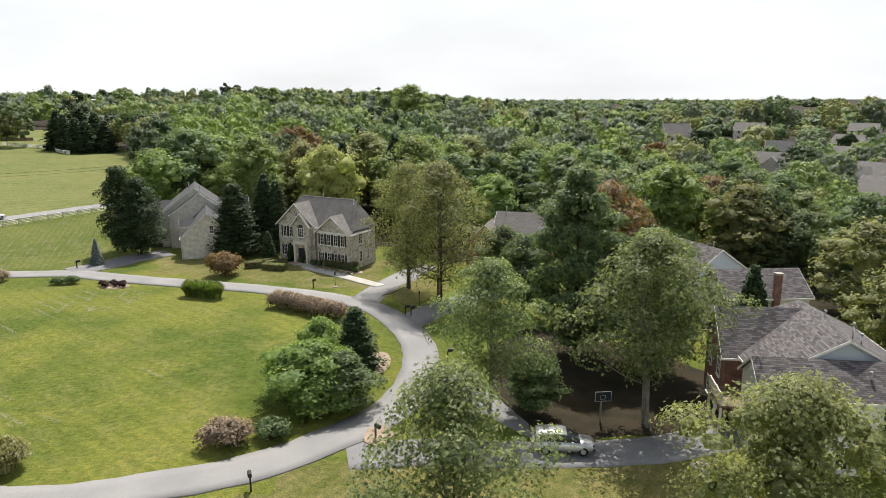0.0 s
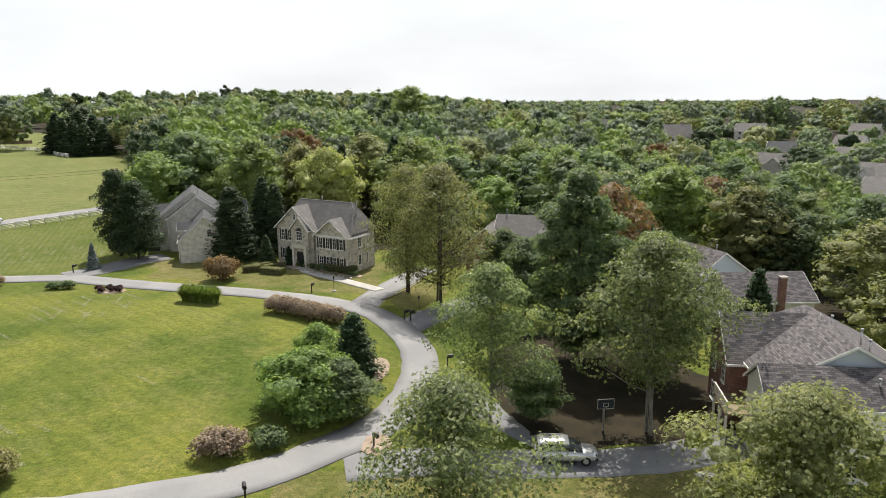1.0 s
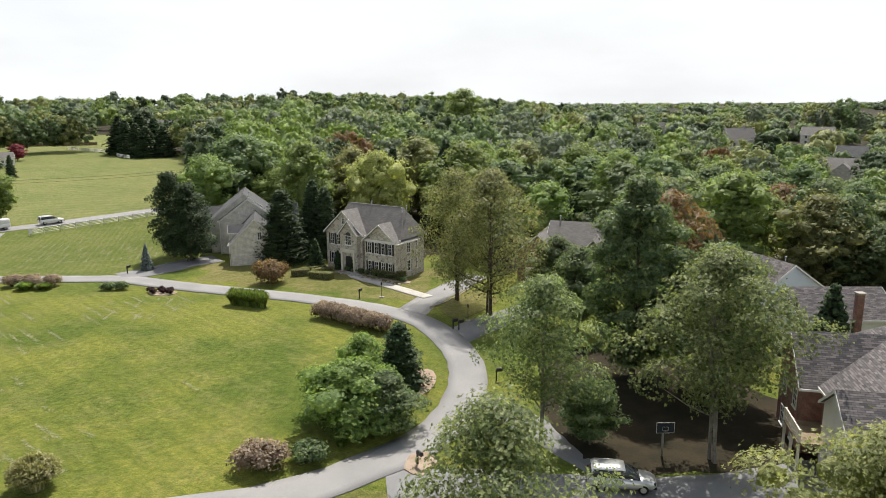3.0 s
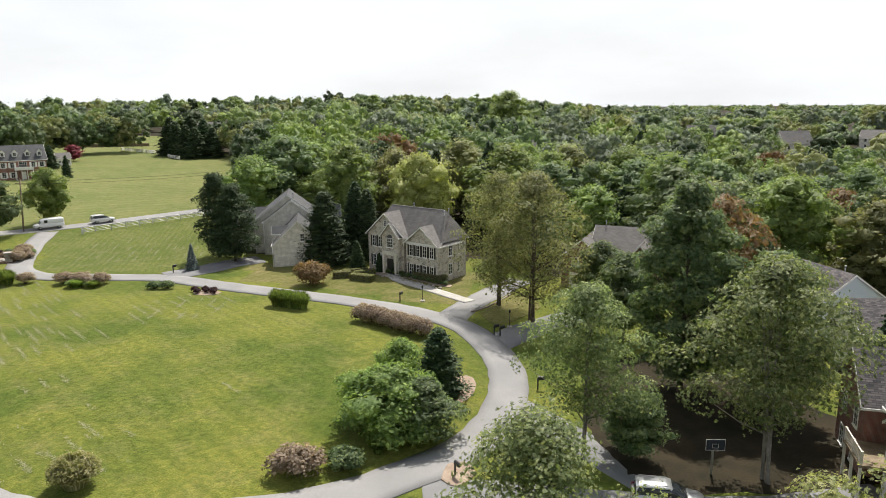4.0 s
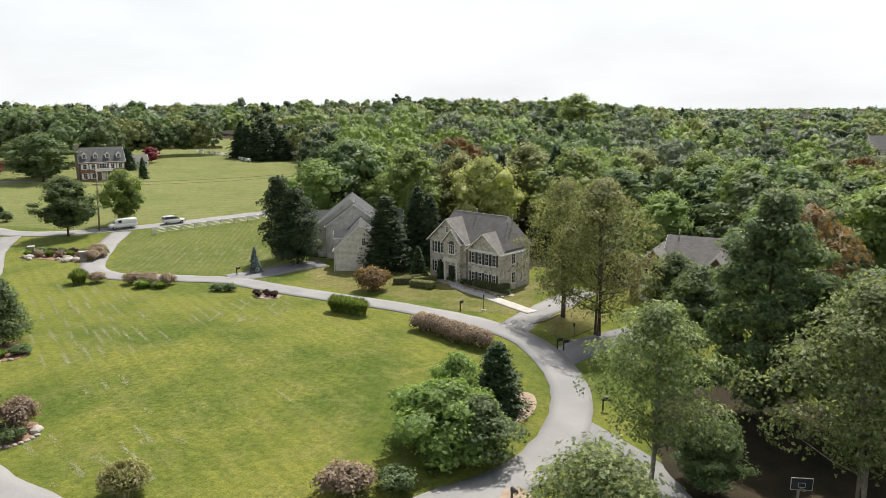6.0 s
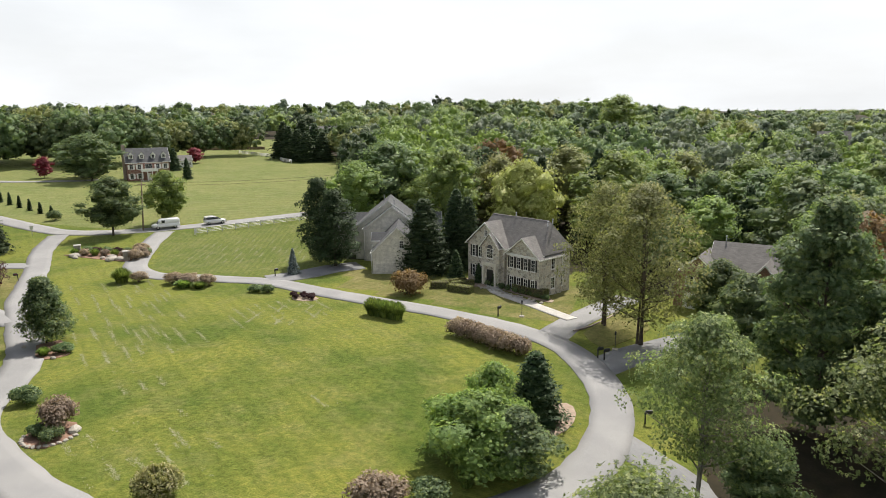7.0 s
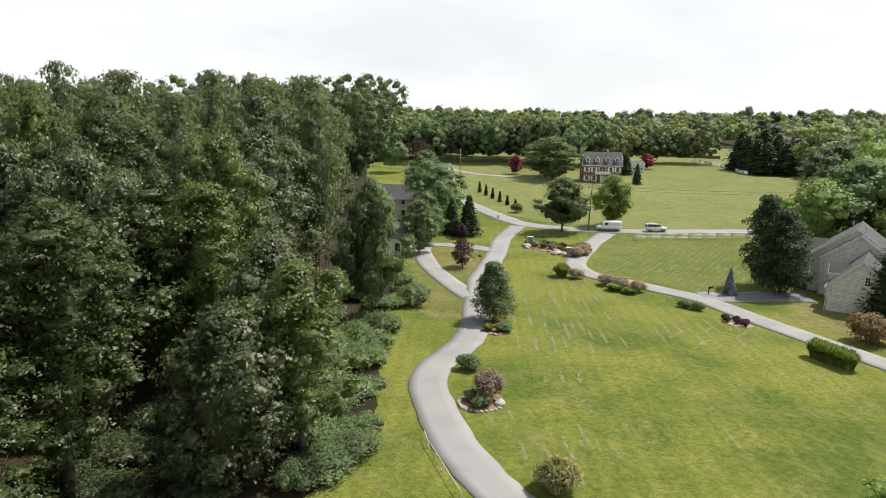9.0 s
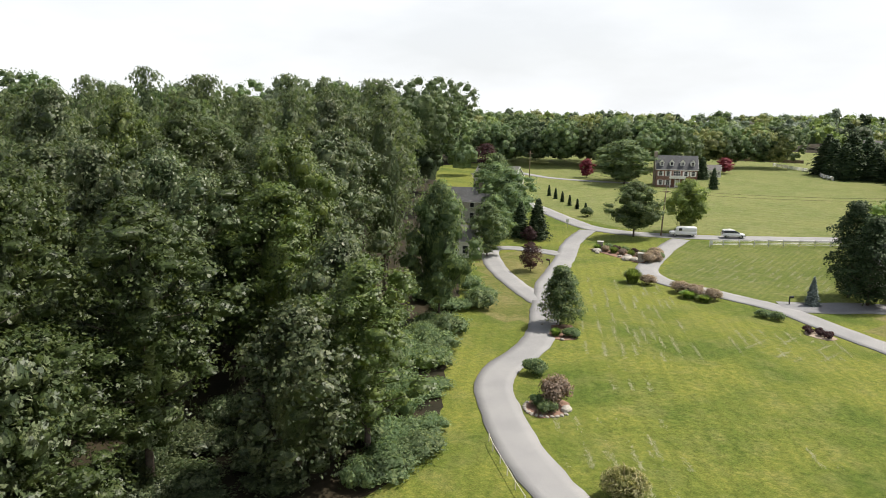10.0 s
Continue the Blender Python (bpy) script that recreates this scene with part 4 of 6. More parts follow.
def window(house, side, a, s, z, w, h, shutters=False, arched=False, grid=(2, 3), trim=None, shutter_mat=None):
    """A window with its middle sill at height z on a wall: frame, panes, bars, sill, shutters."""
    trim = trim or M["white"]
    m = frame_on(side, a, s, z)
    t = 0.09
    bm = bmesh.new()
    rings = []
    for y, w2, h0, h1 in ((-0.02, w / 2 + t, -t, h + t), (0.06, w / 2 + t, -t, h + t), (0.06, w / 2, 0, h), (-0.02, w / 2, 0, h)):
        rings.append([bm.verts.new(m @ Vector(c)) for c in ((-w2, y, h0), (w2, y, h0), (w2, y, h1), (-w2, y, h1))])
    for p, q in zip(rings, rings[1:] + rings[:1]):
        for k in range(4):
            bm.faces.new((p[k], p[(k + 1) % 4], q[(k + 1) % 4], q[k]))
    bmesh.ops.recalc_face_normals(bm, faces=bm.faces)
    fr = part("window", bm, trim, house)
    for i in range(1, grid[0]):
        x = -w / 2 + w * i / grid[0]
        part("glazing_bar", boxed(x - 0.02, x + 0.02, -0.01, 0.045, 0, h, m), trim, fr)
    for i in range(1, grid[1]):
        zz = h * i / grid[1]
        part("glazing_bar", boxed(-w / 2, w / 2, -0.01, 0.042, zz - 0.02, zz + 0.02, m), trim, fr)
    part("pane", boxed(-w / 2, w / 2, -0.01, 0.02, 0, h, m), M["glass"], fr)
    part("sill", boxed(-w / 2 - 0.14, w / 2 + 0.14, -0.02, 0.13, -t - 0.07, -t, m), trim, fr)
    if arched:
        bm = bmesh.new()
        ring = [(w / 2 * math.cos(v), w / 2 * math.sin(v)) for v in np.linspace(0, math.pi, 11)]
        f = [[bm.verts.new(m @ Vector((x, y, h + t + zz))) for x, zz in ring] for y in (-0.01, 0.03)]
        bm.faces.new(f[0])
        bm.faces.new(f[1][::-1])
        bmesh.ops.recalc_face_normals(bm, faces=bm.faces)
        part("fanlight", bm, M["glass"], fr)
    if shutters:
        for sg in (-1, 1):
            x0 = sg * (w / 2 + t + 0.02)
            x1 = x0 + sg * w * 0.48
            part("shutter", boxed(min(x0, x1), max(x0, x1), -0.01, 0.05, -0.05, h + 0.05, m), shutter_mat or M["black"], fr)
    return fr


def house_at(x, y, turn, label, name="house"):
    return thing(name, Matrix.Translation(spot(x, y)) @ Matrix.Rotation(radians(turn), 4, "Z"), label, "house")


def vent_pipe(house, x, y, z, h=0.9, r=0.07, cap=True):
    bm = bmesh.new()
    tube(bm, [(x, y, z - 0.3), (x, y, z + h)], [r, r], 8)
    if cap:
        tube(bm, [(x, y, z + h), (x, y, z + h + 0.18)], [r * 1.9, r * 1.7], 8)
    part("vent_pipe", bm, M["steel"], house)


def stone_house():
    """Two storeys of stone with two front gables and an entrance bay."""
    H = house_at(-22.9, 95.0, -30, "two-storey grey stone house with black shutters and gabled shingle roof")
    st, rf = M["rubble"], M["roof"]
    wing(H, 0.3, 14.0, 0.9, 6.8, 6.0, 9.9, "x", st, rf, hip0=1.4, hip1=1.6)
    wing(H, 0.0, 7.4, 0.0, 3.9, 6.0, 9.2, "y", st, rf)
    wing(H, 3.5, 6.9, -0.7, 3.0, 6.0, 7.9, "y", st, rf, over=0.25)
    wing(H, 8.2, 14.2, -0.4, 4.6, 5.4, 7.8, "y", st, rf)
    for x in (1.3, 2.6):
        window(H, "-y", x, 0.0, 3.9, 0.62, 1.6, True)
        window(H, "-y", x, 0.0, 0.9, 0.62, 1.6, True)
    window(H, "-y", 3.7, 0.0, 7.2, 0.5, 0.8)
    window(H, "-y", 5.2, -0.7, 4.2, 1.1, 1.3, arched=True, grid=(3, 3))
    for x in (9.2, 10.5, 11.8, 13.1):
        window(H, "-y", x, -0.4, 3.4, 0.62, 1.55, True)
        window(H, "-y", x, -0.4, 0.5, 0.62, 1.55, True)
    window(H, "-y", 7.75, 0.9, 3.8, 0.5, 1.4)
    for y in (2.6, 4.6):
        window(H, "+x", y, 14.2 if y < 4 else 14.0, 3.5, 0.7, 1.5)
        window(H, "+x", y, 14.2 if y < 4 else 14.0, 0.7, 0.7, 1.5)
    for y in (2.4, 4.6):
        window(H, "-x", y, 0.0 if y < 3.5 else 0.3, 3.8, 0.7, 1.5)
    # entrance: posts, lintel and a dark panelled door
    for x in (4.0, 6.4):
        part("door_post", boxed(x - 0.16, x + 0.16, -1.0, -0.66, -0.5, 3.0), M["cream"], H)
    part("lintel", boxed(3.75, 6.65, -1.02, -0.64, 3.0, 3.5), M["cream"], H)
    part("door", boxed(4.6, 5.8, -0.76, -0.69, 0.0, 2.4), M["black"], H, "dark front door")
    part("step", boxed(4.0, 6.4, -2.0, -0.72, -0.6, 0.0), M["stone"], H)
    part("band", boxed(8.1, 14.3, -0.5, -0.36, 5.1, 5.4), M["white"], H)
    vent_pipe(H, 12.6, 3.3, 8.8, 1.0)
    vent_pipe(H, 6.2, 3.9, 9.9, 0.5)
    vent_pipe(H, 12.9, 4.0, 9.4, 0.7)
    return H


def siding_house():
    """Beige house with three stepped gables, the lowest over a garage with a dormer."""
    H = house_at(-36.3, 94.2, 18, "beige two-storey house with three stepped gables and grey roof")
    sd, rf = M["siding"], M["roof_slate"]
    wing(H, 0.0, 7.8, 0.0, 9.8, 3.6, 7.4, "y", sd, rf, over=0.3)
    wing(H, -2.0, 7.4, 9.4, 13.0, 5.9, 9.4, "y", sd, rf, over=0.3)
    wing(H, -3.6, 7.6, 11.0, 20.0, 5.9, 10.2, "y", sd, rf, over=0.3)
    wing(H, -8.5, 11.0, 14.5, 20.5, 4.8, 7.3, "x", sd, rf, over=0.3)
    # dormer on the garage roof
    wing(H, -0.2, 2.6, 3.2, 5.4, 4.9, 5.9, "x", sd, rf, over=0.2, base=3.7)
    window(H, "-x", 4.3, -0.2, 3.95, 0.8, 0.8)
    window(H, "-y", 4.6, 0.0, 4.1, 0.55, 1.15)
    window(H, "-x", 12.2, -3.6, 3.6, 0.9, 1.4)
    window(H, "-x", 12.2, -3.6, 0.6, 0.9, 1.4)
    for y in (2.4, 6.6):
        part("garage_door", boxed(-0.06, 0.0, y - 1.4, y + 1.4, -0.3, 2.3), M["white"], H)
    for x, y in ((-0.12, -0.12), (-2.1, 9.3), (-3.7, 10.9)):
        bm = tube(bmesh.new(), [(x, y, -0.5), (x, y, 3.4 if x > -1 else 5.7)], [0.05, 0.05], 6)
        part("downpipe", bm, M["white"], H)
    vent_pipe(H, 3.0, 12.0, 9.3, 0.9)
    vent_pipe(H, 1.0, 17.0, 9.7, 0.7)
    return H


def big_house():
    """Brick and white house with dark shingles, near the camera's start."""
    H = house_at(20.5, 41.2, -8, "large brick and white house with dark charcoal shingle roof")
    br, rf = M["brick"], M["roof_dark"]
    wing(H, 0.0, 13.0, 0.0, 5.4, 5.8, 7.7, "x", M["white"], rf, over=0.3)
    wing(H, 0.8, 12.8, 3.4, 16.4, 5.9, 9.2, "y", br, rf, over=0.4, gable=M["siding_blue"], hip1=2.6)
    wing(H, -0.6, 6.9, 8.4, 15.0, 5.85, 9.0, "x", br, rf, over=0.4)
    for x in (3.2, 6.0, 8.9):
        window(H, "-y", x, 0.0, 3.3, 1.1, 1.7, grid=(2, 2))
        window(H, "-y", x, 0.0, 0.3, 1.1, 1.7, grid=(2, 2))
    bm = bmesh.new()
    box(bm, 10.2, 12.2, -0.9, 0.02, -1.5, 7.0)
    box(bm, 10.7, 11.7, -0.75, -0.05, 7.0, 9.4)
    box(bm, 10.6, 11.8, -0.82, 0.02, 9.4, 9.6)
    uv_metres(part("chimney", bm, br, H, "red brick chimney"))
    for y, x in ((6.6, 0.8), (10.2, -0.6), (13.2, -0.6)):
        window(H, "-x", y, x, 3.2, 0.9, 1.5)
        window(H, "-x", y, x, 0.3, 0.9, 1.5)
    # balcony with white rails on the side
    part("balcony_floor", boxed(-1.8, 0.8, 4.4, 8.38, 2.6, 2.8), M["wood"], H)
    for x, y in ((-1.7, 4.5), (-1.7, 6.4), (-1.7, 8.3)):
        part("post", boxed(x - 0.09, x + 0.09, y - 0.09, y + 0.09, -1.2, 3.8), M["cream"], H)
    for z in (3.05, 3.7):
        part("rail", boxed(-1.75, -1.65, 4.5, 8.3, z, z + 0.08), M["cream"], H)
    for k in range(12):
        y = 4.7 + k * 0.3
        part("baluster", boxed(-1.73, -1.67, y - 0.03, y + 0.03, 2.8, 3.7), M["cream"], H)
    vent_pipe(H, 7.6, 4.6, 8.9, 1.1)
    vent_pipe(H, 8.1, 4.2, 8.6, 0.7)
    vent_pipe(H, 7.4, 9.5, 9.0, 0.5)
    vent_pipe(H, 7.8, 1.4, 6.9, 0.4)
    return H


def neighbour_houses():
    H = house_at(28.2, 69.5, 3, "house with dark shingle roof and red brick chimney")
    wing(H, 0, 9.8, -3.6, 3.6, 5.0, 7.4, "x", M["white"], M["roof_dark"])
    uv_metres(part("chimney", boxed(5.3, 6.0, -4.2, -3.55, -1.0, 7.7), M["brick"], H, "red brick chimney"))
    part("chimney_cap", boxed(5.22, 6.08, -4.28, -3.47, 7.7, 7.9), M["stone"], H)
    H = house_at(31, 79, -70, "house with dark shingle roof and pale blue gable")
    wing(H, -9.0, 2.5, -4.5, 4.5, 5.0, 8.0, "x", M["siding_blue"], M["roof_dark"], gable=M["siding_blue"])
    vent_pipe(H, 0.6, 0.4, 7.9, 0.6)
    vent_pipe(H, -1.5, -2.0, 6.6, 0.9)
    H = house_at(3.5, 93.0, -16, "brick house with grey shingle roof under trees")
    wing(H, 4.0, 12.5, 0.5, 8.0, 5.2, 8.4, "x", M["brick"], M["roof"])
    wing(H, 0.0, 6.0, -1.5, 5.0, 4.6, 7.2, "y", M["brick"], M["roof"])
    wing(H, 9.2, 13.2, -2.0, 3.5, 4.6, 7.0, "y", M["brick"], M["roof"])
    part("garage_door", boxed(1.2, 4.4, -1.56, -1.48, -0.4, 2.2), M["white"], H)
    for x in (2.0, 4.4):
        window(H, "-y", x, -1.5, 3.2, 0.9, 1.2)
    window(H, "-y", 11.2, -2.0, 0.6, 1.2, 1.4)
    window(H, "-y", 11.2, -2.0, 3.2, 1.2, 1.2)
    vent_pipe(H, 5.2, 4.4, 8.3, 0.8)


def manor():
    """Brick house on the field's far side, with dormers and a white porch."""
    H = house_at(-134.8, 161.3, 46, "red brick house with grey roof, white dormers and porch")
    wing(H, 0, 12.5, 0, 8.6, 5.8, 9.8, "x", M["brick"], M["roof_slate"], over=0.3)
    for x in (1.5, 4.6, 7.9, 11.0):
        wing(H, x - 0.65, x + 0.65, 0.9, 3.6, 7.9, 8.7, "y", M["white"], M["roof_slate"], over=0.15, base=6.4)
        window(H, "-y", x, 0.9, 6.9, 0.7, 0.95, grid=(2, 2))
    for x in (1.3, 3.6, 9.0, 11.2):
        window(H, "-y", x, 0.0, 3.6, 0.9, 1.4, True, shutter_mat=M["white"])
        window(H, "-y", x, 0.0, 0.7, 0.9, 1.5, True, shutter_mat=M["white"])
    window(H, "-y", 6.3, 0.0, 3.7, 1.9, 1.4, grid=(4, 2))
    part("porch_roof", boxed(3.9, 8.7, -2.4, 0.0, 2.9, 3.15), M["white"], H)
    part("porch_rail", boxed(3.9, 8.7, -2.4, -2.32, 3.15, 3.8), M["white"], H)
    for x in (4.1, 5.6, 7.0, 8.5):
        part("porch_column", tube(bmesh.new(), [(x, -2.2, -0.6), (x, -2.2, 2.9)], [0.14, 0.11], 10), M["white"], H)
    part("door", boxed(5.7, 6.9, -0.07, 0.01, 0.0, 2.3), M["white"], H, "white front door")
    part("step", boxed(4.0, 8.6, -2.8, 0.0, -0.8, 0.0), M["stone"], H)
    part("chimney", boxed(-0.7, 0.25, 3.4, 5.2, -1, 11.0), M["brick"], H)
    S = house_at(-141.5, 194.5, 50, "small white garden shed with grey roof", "shed")
    tagged(S, category="shed")
    wing(S, -2.2, 2.2, -1.8, 1.8, 2.6, 4.2, "x", M["white"], M["roof"], over=0.2)
    part("door", boxed(-0.6, 0.6, -1.86, -1.79, 0, 2.0), M["cream"], S)
    for x in (-1.4, 1.4):
        window(S, "-y", x, -1.8, 0.9, 0.6, 0.8, grid=(2, 2))


stone_house()
siding_house()
big_house()
neighbour_houses()
manor()


# ---- trees and shrubs, set out on the plan ----
T_ = "tree"
plant("birch_near", 3.5, 47.4, 13.8, 9.4, "tall airy green tree with several stems beside the driveway")
plant("birch_near", 14.6, 46.5, 16.8, 12.4, "large dense green birch beside the driveway")
plant("poplar_near", 12.0, 60.0, 21.2, 11.4, "tall dark green tree with a full crown")
plant("oak_near", 18.0, 57.5, 15.0, 11.0, "dark green tree behind a large birch")
plant("oak_near", 6.8, 47.6, 5.6, 6.0, "small spreading green maple under a birch")
plant("airy_near", 0.4, 30.5, 12.4, 11.0, "airy pale green tree close to the lane")
plant("airy_olive", 16.5, 29.5, 12.8, 13.0, "olive green tree beside the white house wall")
plant("olive_near", -4.2, 80.6, 18.0, 11.5, "olive green tree on a grass island")
plant("olive_near", -0.4, 76.0, 19.0, 14.0, "large olive green tree with three stems")
plant("oak_near", 8.8, 72.0, 10.5, 8.5, "dark green tree beside a shaded driveway")
plant("oak_near", 7.5, 84.0, 9.0, 8.2, "dense dark green tree in front of a brick house")
plant("conifer_mid", 28.2, 60.5, 11.0, 6.6, "dark green spruce beside a shingle roof", name="conifer")
plant("conifer_small", -7.4, 55.4, 6.5, 5.6, "dark green conifer in a mulch bed", name="conifer")
plant("shrub_bright", -9.9, 48.2, 5.6, 9.5, "broad bright green ornamental tree beside the lane")
plant("young", -7.2, 47.6, 5.0, 7.0, "dark green spreading tree beside the lane")
plant("lawn_tree", -9.5, 50.8, 7.0, 5.4, "bright green small tree behind a shrub group")
plant("holly", -46.8, 99.2, 15.0, 8.6, "dense dark green evergreen beside a driveway")
plant("holly", -43.4, 97.2, 13.4, 9.4, "broad dense dark evergreen beside a driveway")
plant("conifer_big", -29.6, 96.8, 12.4, 10.0, "dark green fir beside the beige house", name="conifer")
plant("conifer_big", -26.5, 102.0, 13.4, 7.2, "dark green fir between two houses", name="conifer")
plant("conifer_big", -24.4, 100.5, 12.4, 6.2, "dark green fir between two houses", name="conifer")
plant("conifer_mid", -24.2, 93.6, 5.0, 3.2, "small pale green conifer at the corner of the stone house", name="conifer")
plant("blue_spruce", -46.9, 91.2, 4.4, 2.4, "young blue spruce on the grass", name="conifer")
plant("young", -56.0, 58.6, 7.9, 7.2, "dark green young tree in a mulch bed beside the lane")
plant("oak_near", -90.2, 105.8, 12.2, 11.8, "green tree on the road island")
plant("lawn_tree", -87.9, 117.6, 11.8, 10.0, "bright green tree at the roadside")
plant("plum", -79.2, 72.8, 5.2, 4.3, "plum-coloured ornamental tree on the grass island")
plant("mid_red", -161.5, 160.0, 6.8, 6.6, "red crape myrtle beside a driveway")
plant("mid", -144.0, 158.5, 15.0, 20.0, "large spreading shade tree beside the brick house")
plant("mid", -151.0, 162.5, 14.0, 18.0, "large spreading shade tree beside the brick house")
plant("mid", -111.0, 92.5, 14.0, 14.0, "green tree beside a side road")
plant("mid", -106.5, 89.0, 11.0, 9.0, "green tree beside a side road")
plant("conifer_mid", -98.2, 89.4, 9.0, 6.2, "dark green spruce beside the lane", name="conifer")
plant("conifer_mid", -101.5, 88.0, 8.0, 5.6, "dark green spruce beside the lane", name="conifer")
plant("plum", -97.0, 86.5, 3.4, 3.0, "small plum-coloured tree beside a spruce")
plant("oak_near", -64.0, 47.8, 18.5, 9.5, "tall dark green tree at the edge of the wood")
for i in range(6):
    u = i / 5
    plant("cone_young", -138 + 24 * u, 125.4 - 9.6 * u, 3.4 - 0.7 * u, 1.3, "young columnar cedar in a row on the field", name="conifer", group="row of young cedars")
plant("shrub_green", -110.5, 113.0, 2.4, 3.0, "round green shrub at the end of the cedar row", "shrub")
plant("conifer_mid", -122.5, 170.0, 7.0, 4.0, "dark green cedar beside the brick house", name="conifer")
plant("plum", -205.2, 152.0, 10.0, 11.0, "dark plum-coloured shade tree beside a far driveway")
plant("mid_red", -145.5, 205, 6.0, 8.0, "red crape myrtle behind the shed")
plant("conifer_mid", -139, 186, 8.0, 6.6, "dark tree beside the shed", name="conifer")

# beds along the lane
for x, y, h, w, k, lab in ((-14.2, 41.6, 2.3, 3.8, "shrub_heath", "rounded heather-coloured shrub beside the lane"), (-11.6, 42.7, 1.7, 3.0, "shrub_green", "grey-green shrub beside the lane"), (-9.9, 45.2, 1.4, 1.8, "grass_green", "small tufted plant under a tree"),
                           (-39.8, 44.0, 3.0, 3.4, "shrub_heath", "plum-tinted shrub in a stone bed"), (-38.9, 42.4, 1.3, 2.0, "shrub_green", "round green shrub in a stone bed"), (-40.4, 42.7, 1.1, 1.5, "shrub_green", "round green shrub in a stone bed"), (-45.9, 47.0, 1.7, 2.6, "shrub_green", "round green shrub beside the lane"),
                           (-26.8, 38.4, 2.3, 3.3, "grass_straw", "pale plumed ornamental grass on the lawn"), (-27.9, 85.6, 3.7, 5.2, "shrub_rust", "rust-coloured shrub on the verge"),
                           (-66.6, 80.8, 2.3, 3.4, "grass_green", "tall green ornamental grass beside the lane"), (-64.6, 81.6, 1.8, 2.6, "shrub_heath", "brown shrub beside the lane"),
                           (-59.6, 82.2, 1.9, 3.2, "shrub_heath", "brown shrub beside the lane"), (-57.2, 82.4, 1.9, 3.2, "shrub_heath", "brown shrub beside the lane"), (-54.8, 82.8, 1.9, 2.6, "shrub_heath", "brown shrub beside the lane"), (-57.0, 80.9, 1.2, 3.0, "grass_green", "low green plant in front of brown shrubs"), (-54.8, 81.1, 1.0, 2.6, "grass_green", "low green plant in front of brown shrubs"),
                           (-46.8, 81.4, 1.1, 2.2, "shrub_green", "low grey-green shrub on the lawn"), (-45.2, 81.6, 1.2, 2.0, "shrub_green", "low grey-green shrub on the lawn"),
                           (-52.4, 57.0, 1.2, 2.2, "shrub_green", "low shrub in a mulch bed"), (-53.5, 55.8, 1.0, 1.6, "grass_green", "tufted grass in a mulch bed")):
    plant(k, x, y, h, w, lab, "ornamental grass" if "grass" in k else "shrub", name="ornamental_grass" if "grass" in k else "shrub")
for i in range(5):
    plant("grass_green", -29.0 + 0.85 * i, 76.2 - 0.22 * i, 2.3, 2.4, "dense upright green grass hedge on the lawn", "ornamental grass", "ornamental_grass", group="grass hedge")
for i in range(7):
    plant("shrub_heath", -17.8 + 1.12 * i, 72.2 - 0.62 * i, 2.3, 2.9, "brown-pink flowering shrub in a hedge row", "shrub", "shrub", group="flowering hedge")
for x, y in ((-41.0, 80.6), (-40.4, 79.9), (-39.9, 80.9), (-39.3, 80.1), (-38.7, 80.8), (-38.3, 80.0)):
    plant("shrub_plum", x, y, 0.85, 1.1, "small dark clipped shrub in a mulch bed", "shrub", "shrub", group="clipped dark shrubs")
# shrubs on the road island
for i in range(15):
    u = i / 14
    k = ("grass_green", "shrub_green", "shrub_heath", "shrub_plum")[i % 4]
    plant(k, -85.5 + 11.5 * u, 92.3 + 2.0 * u + (1.6 if i % 2 else 0), 1.3, 1.9, "low shrub in the stone bed on the road island", "shrub", "shrub", group="road island planting")
for x, y in ((-74.5, 92.5), (-75.3, 94.6), (-76.6, 96.6)):
    plant("shrub_heath", x, y, 2.0, 3.0, "brown shrub on the road island", "shrub", "shrub", group="road island planting")
# shrubs in front of the stone house
for i in range(9):
    plant("shrub_green", -19.5 + 1.0 * i, 92.4 - 0.55 * i, 0.9, 1.2, "small round shrub in front of the stone house", "shrub", "shrub", group="foundation planting")
for x, y, h in ((-21.0, 93.2, 3.2), (-18.6, 92.2, 3.4)):
    plant("conifer_mid", x, y, h, 1.9, "dark clipped yew by the stone front", name="conifer")
# thicket at the edge of the wood
rnd = random.Random(3)
for i in range(36):
    u = rnd.random()
    x, y = -34.5 - 28 * u, 25.5 + 22.5 * u + rnd.uniform(-4.0, 1.6)
    plant("thicket", x - 1.2, y, rnd.uniform(0.9, 3.0), rnd.uniform(3, 5.5), "tangled green undergrowth at the edge of the wood", "undergrowth", "undergrowth", group="woodland edge")


for i in range(16):
    plant("thicket", -72 + rnd.uniform(-8, 7), 55 + rnd.uniform(-4, 4) - 0.3 * i % 3, rnd.uniform(1.2, 3.0), rnd.uniform(3.5, 5.5), "tangled green undergrowth at the edge of the wood", "undergrowth", "undergrowth", group="woodland edge")
for i in range(12):
    u = rnd.random()
    plant("thicket", -36 - 12 * u, 29 + 8.5 * u + rnd.uniform(-2.5, 1.0), rnd.uniform(0.7, 1.8), rnd.uniform(2.5, 4.5), "tangled green undergrowth at the edge of the wood", "undergrowth", "undergrowth", group="woodland edge")


def clear_of(x, y, gaps):
    return all((x - a) ** 2 + (y - b) ** 2 > r * r for a, b, r in gaps)


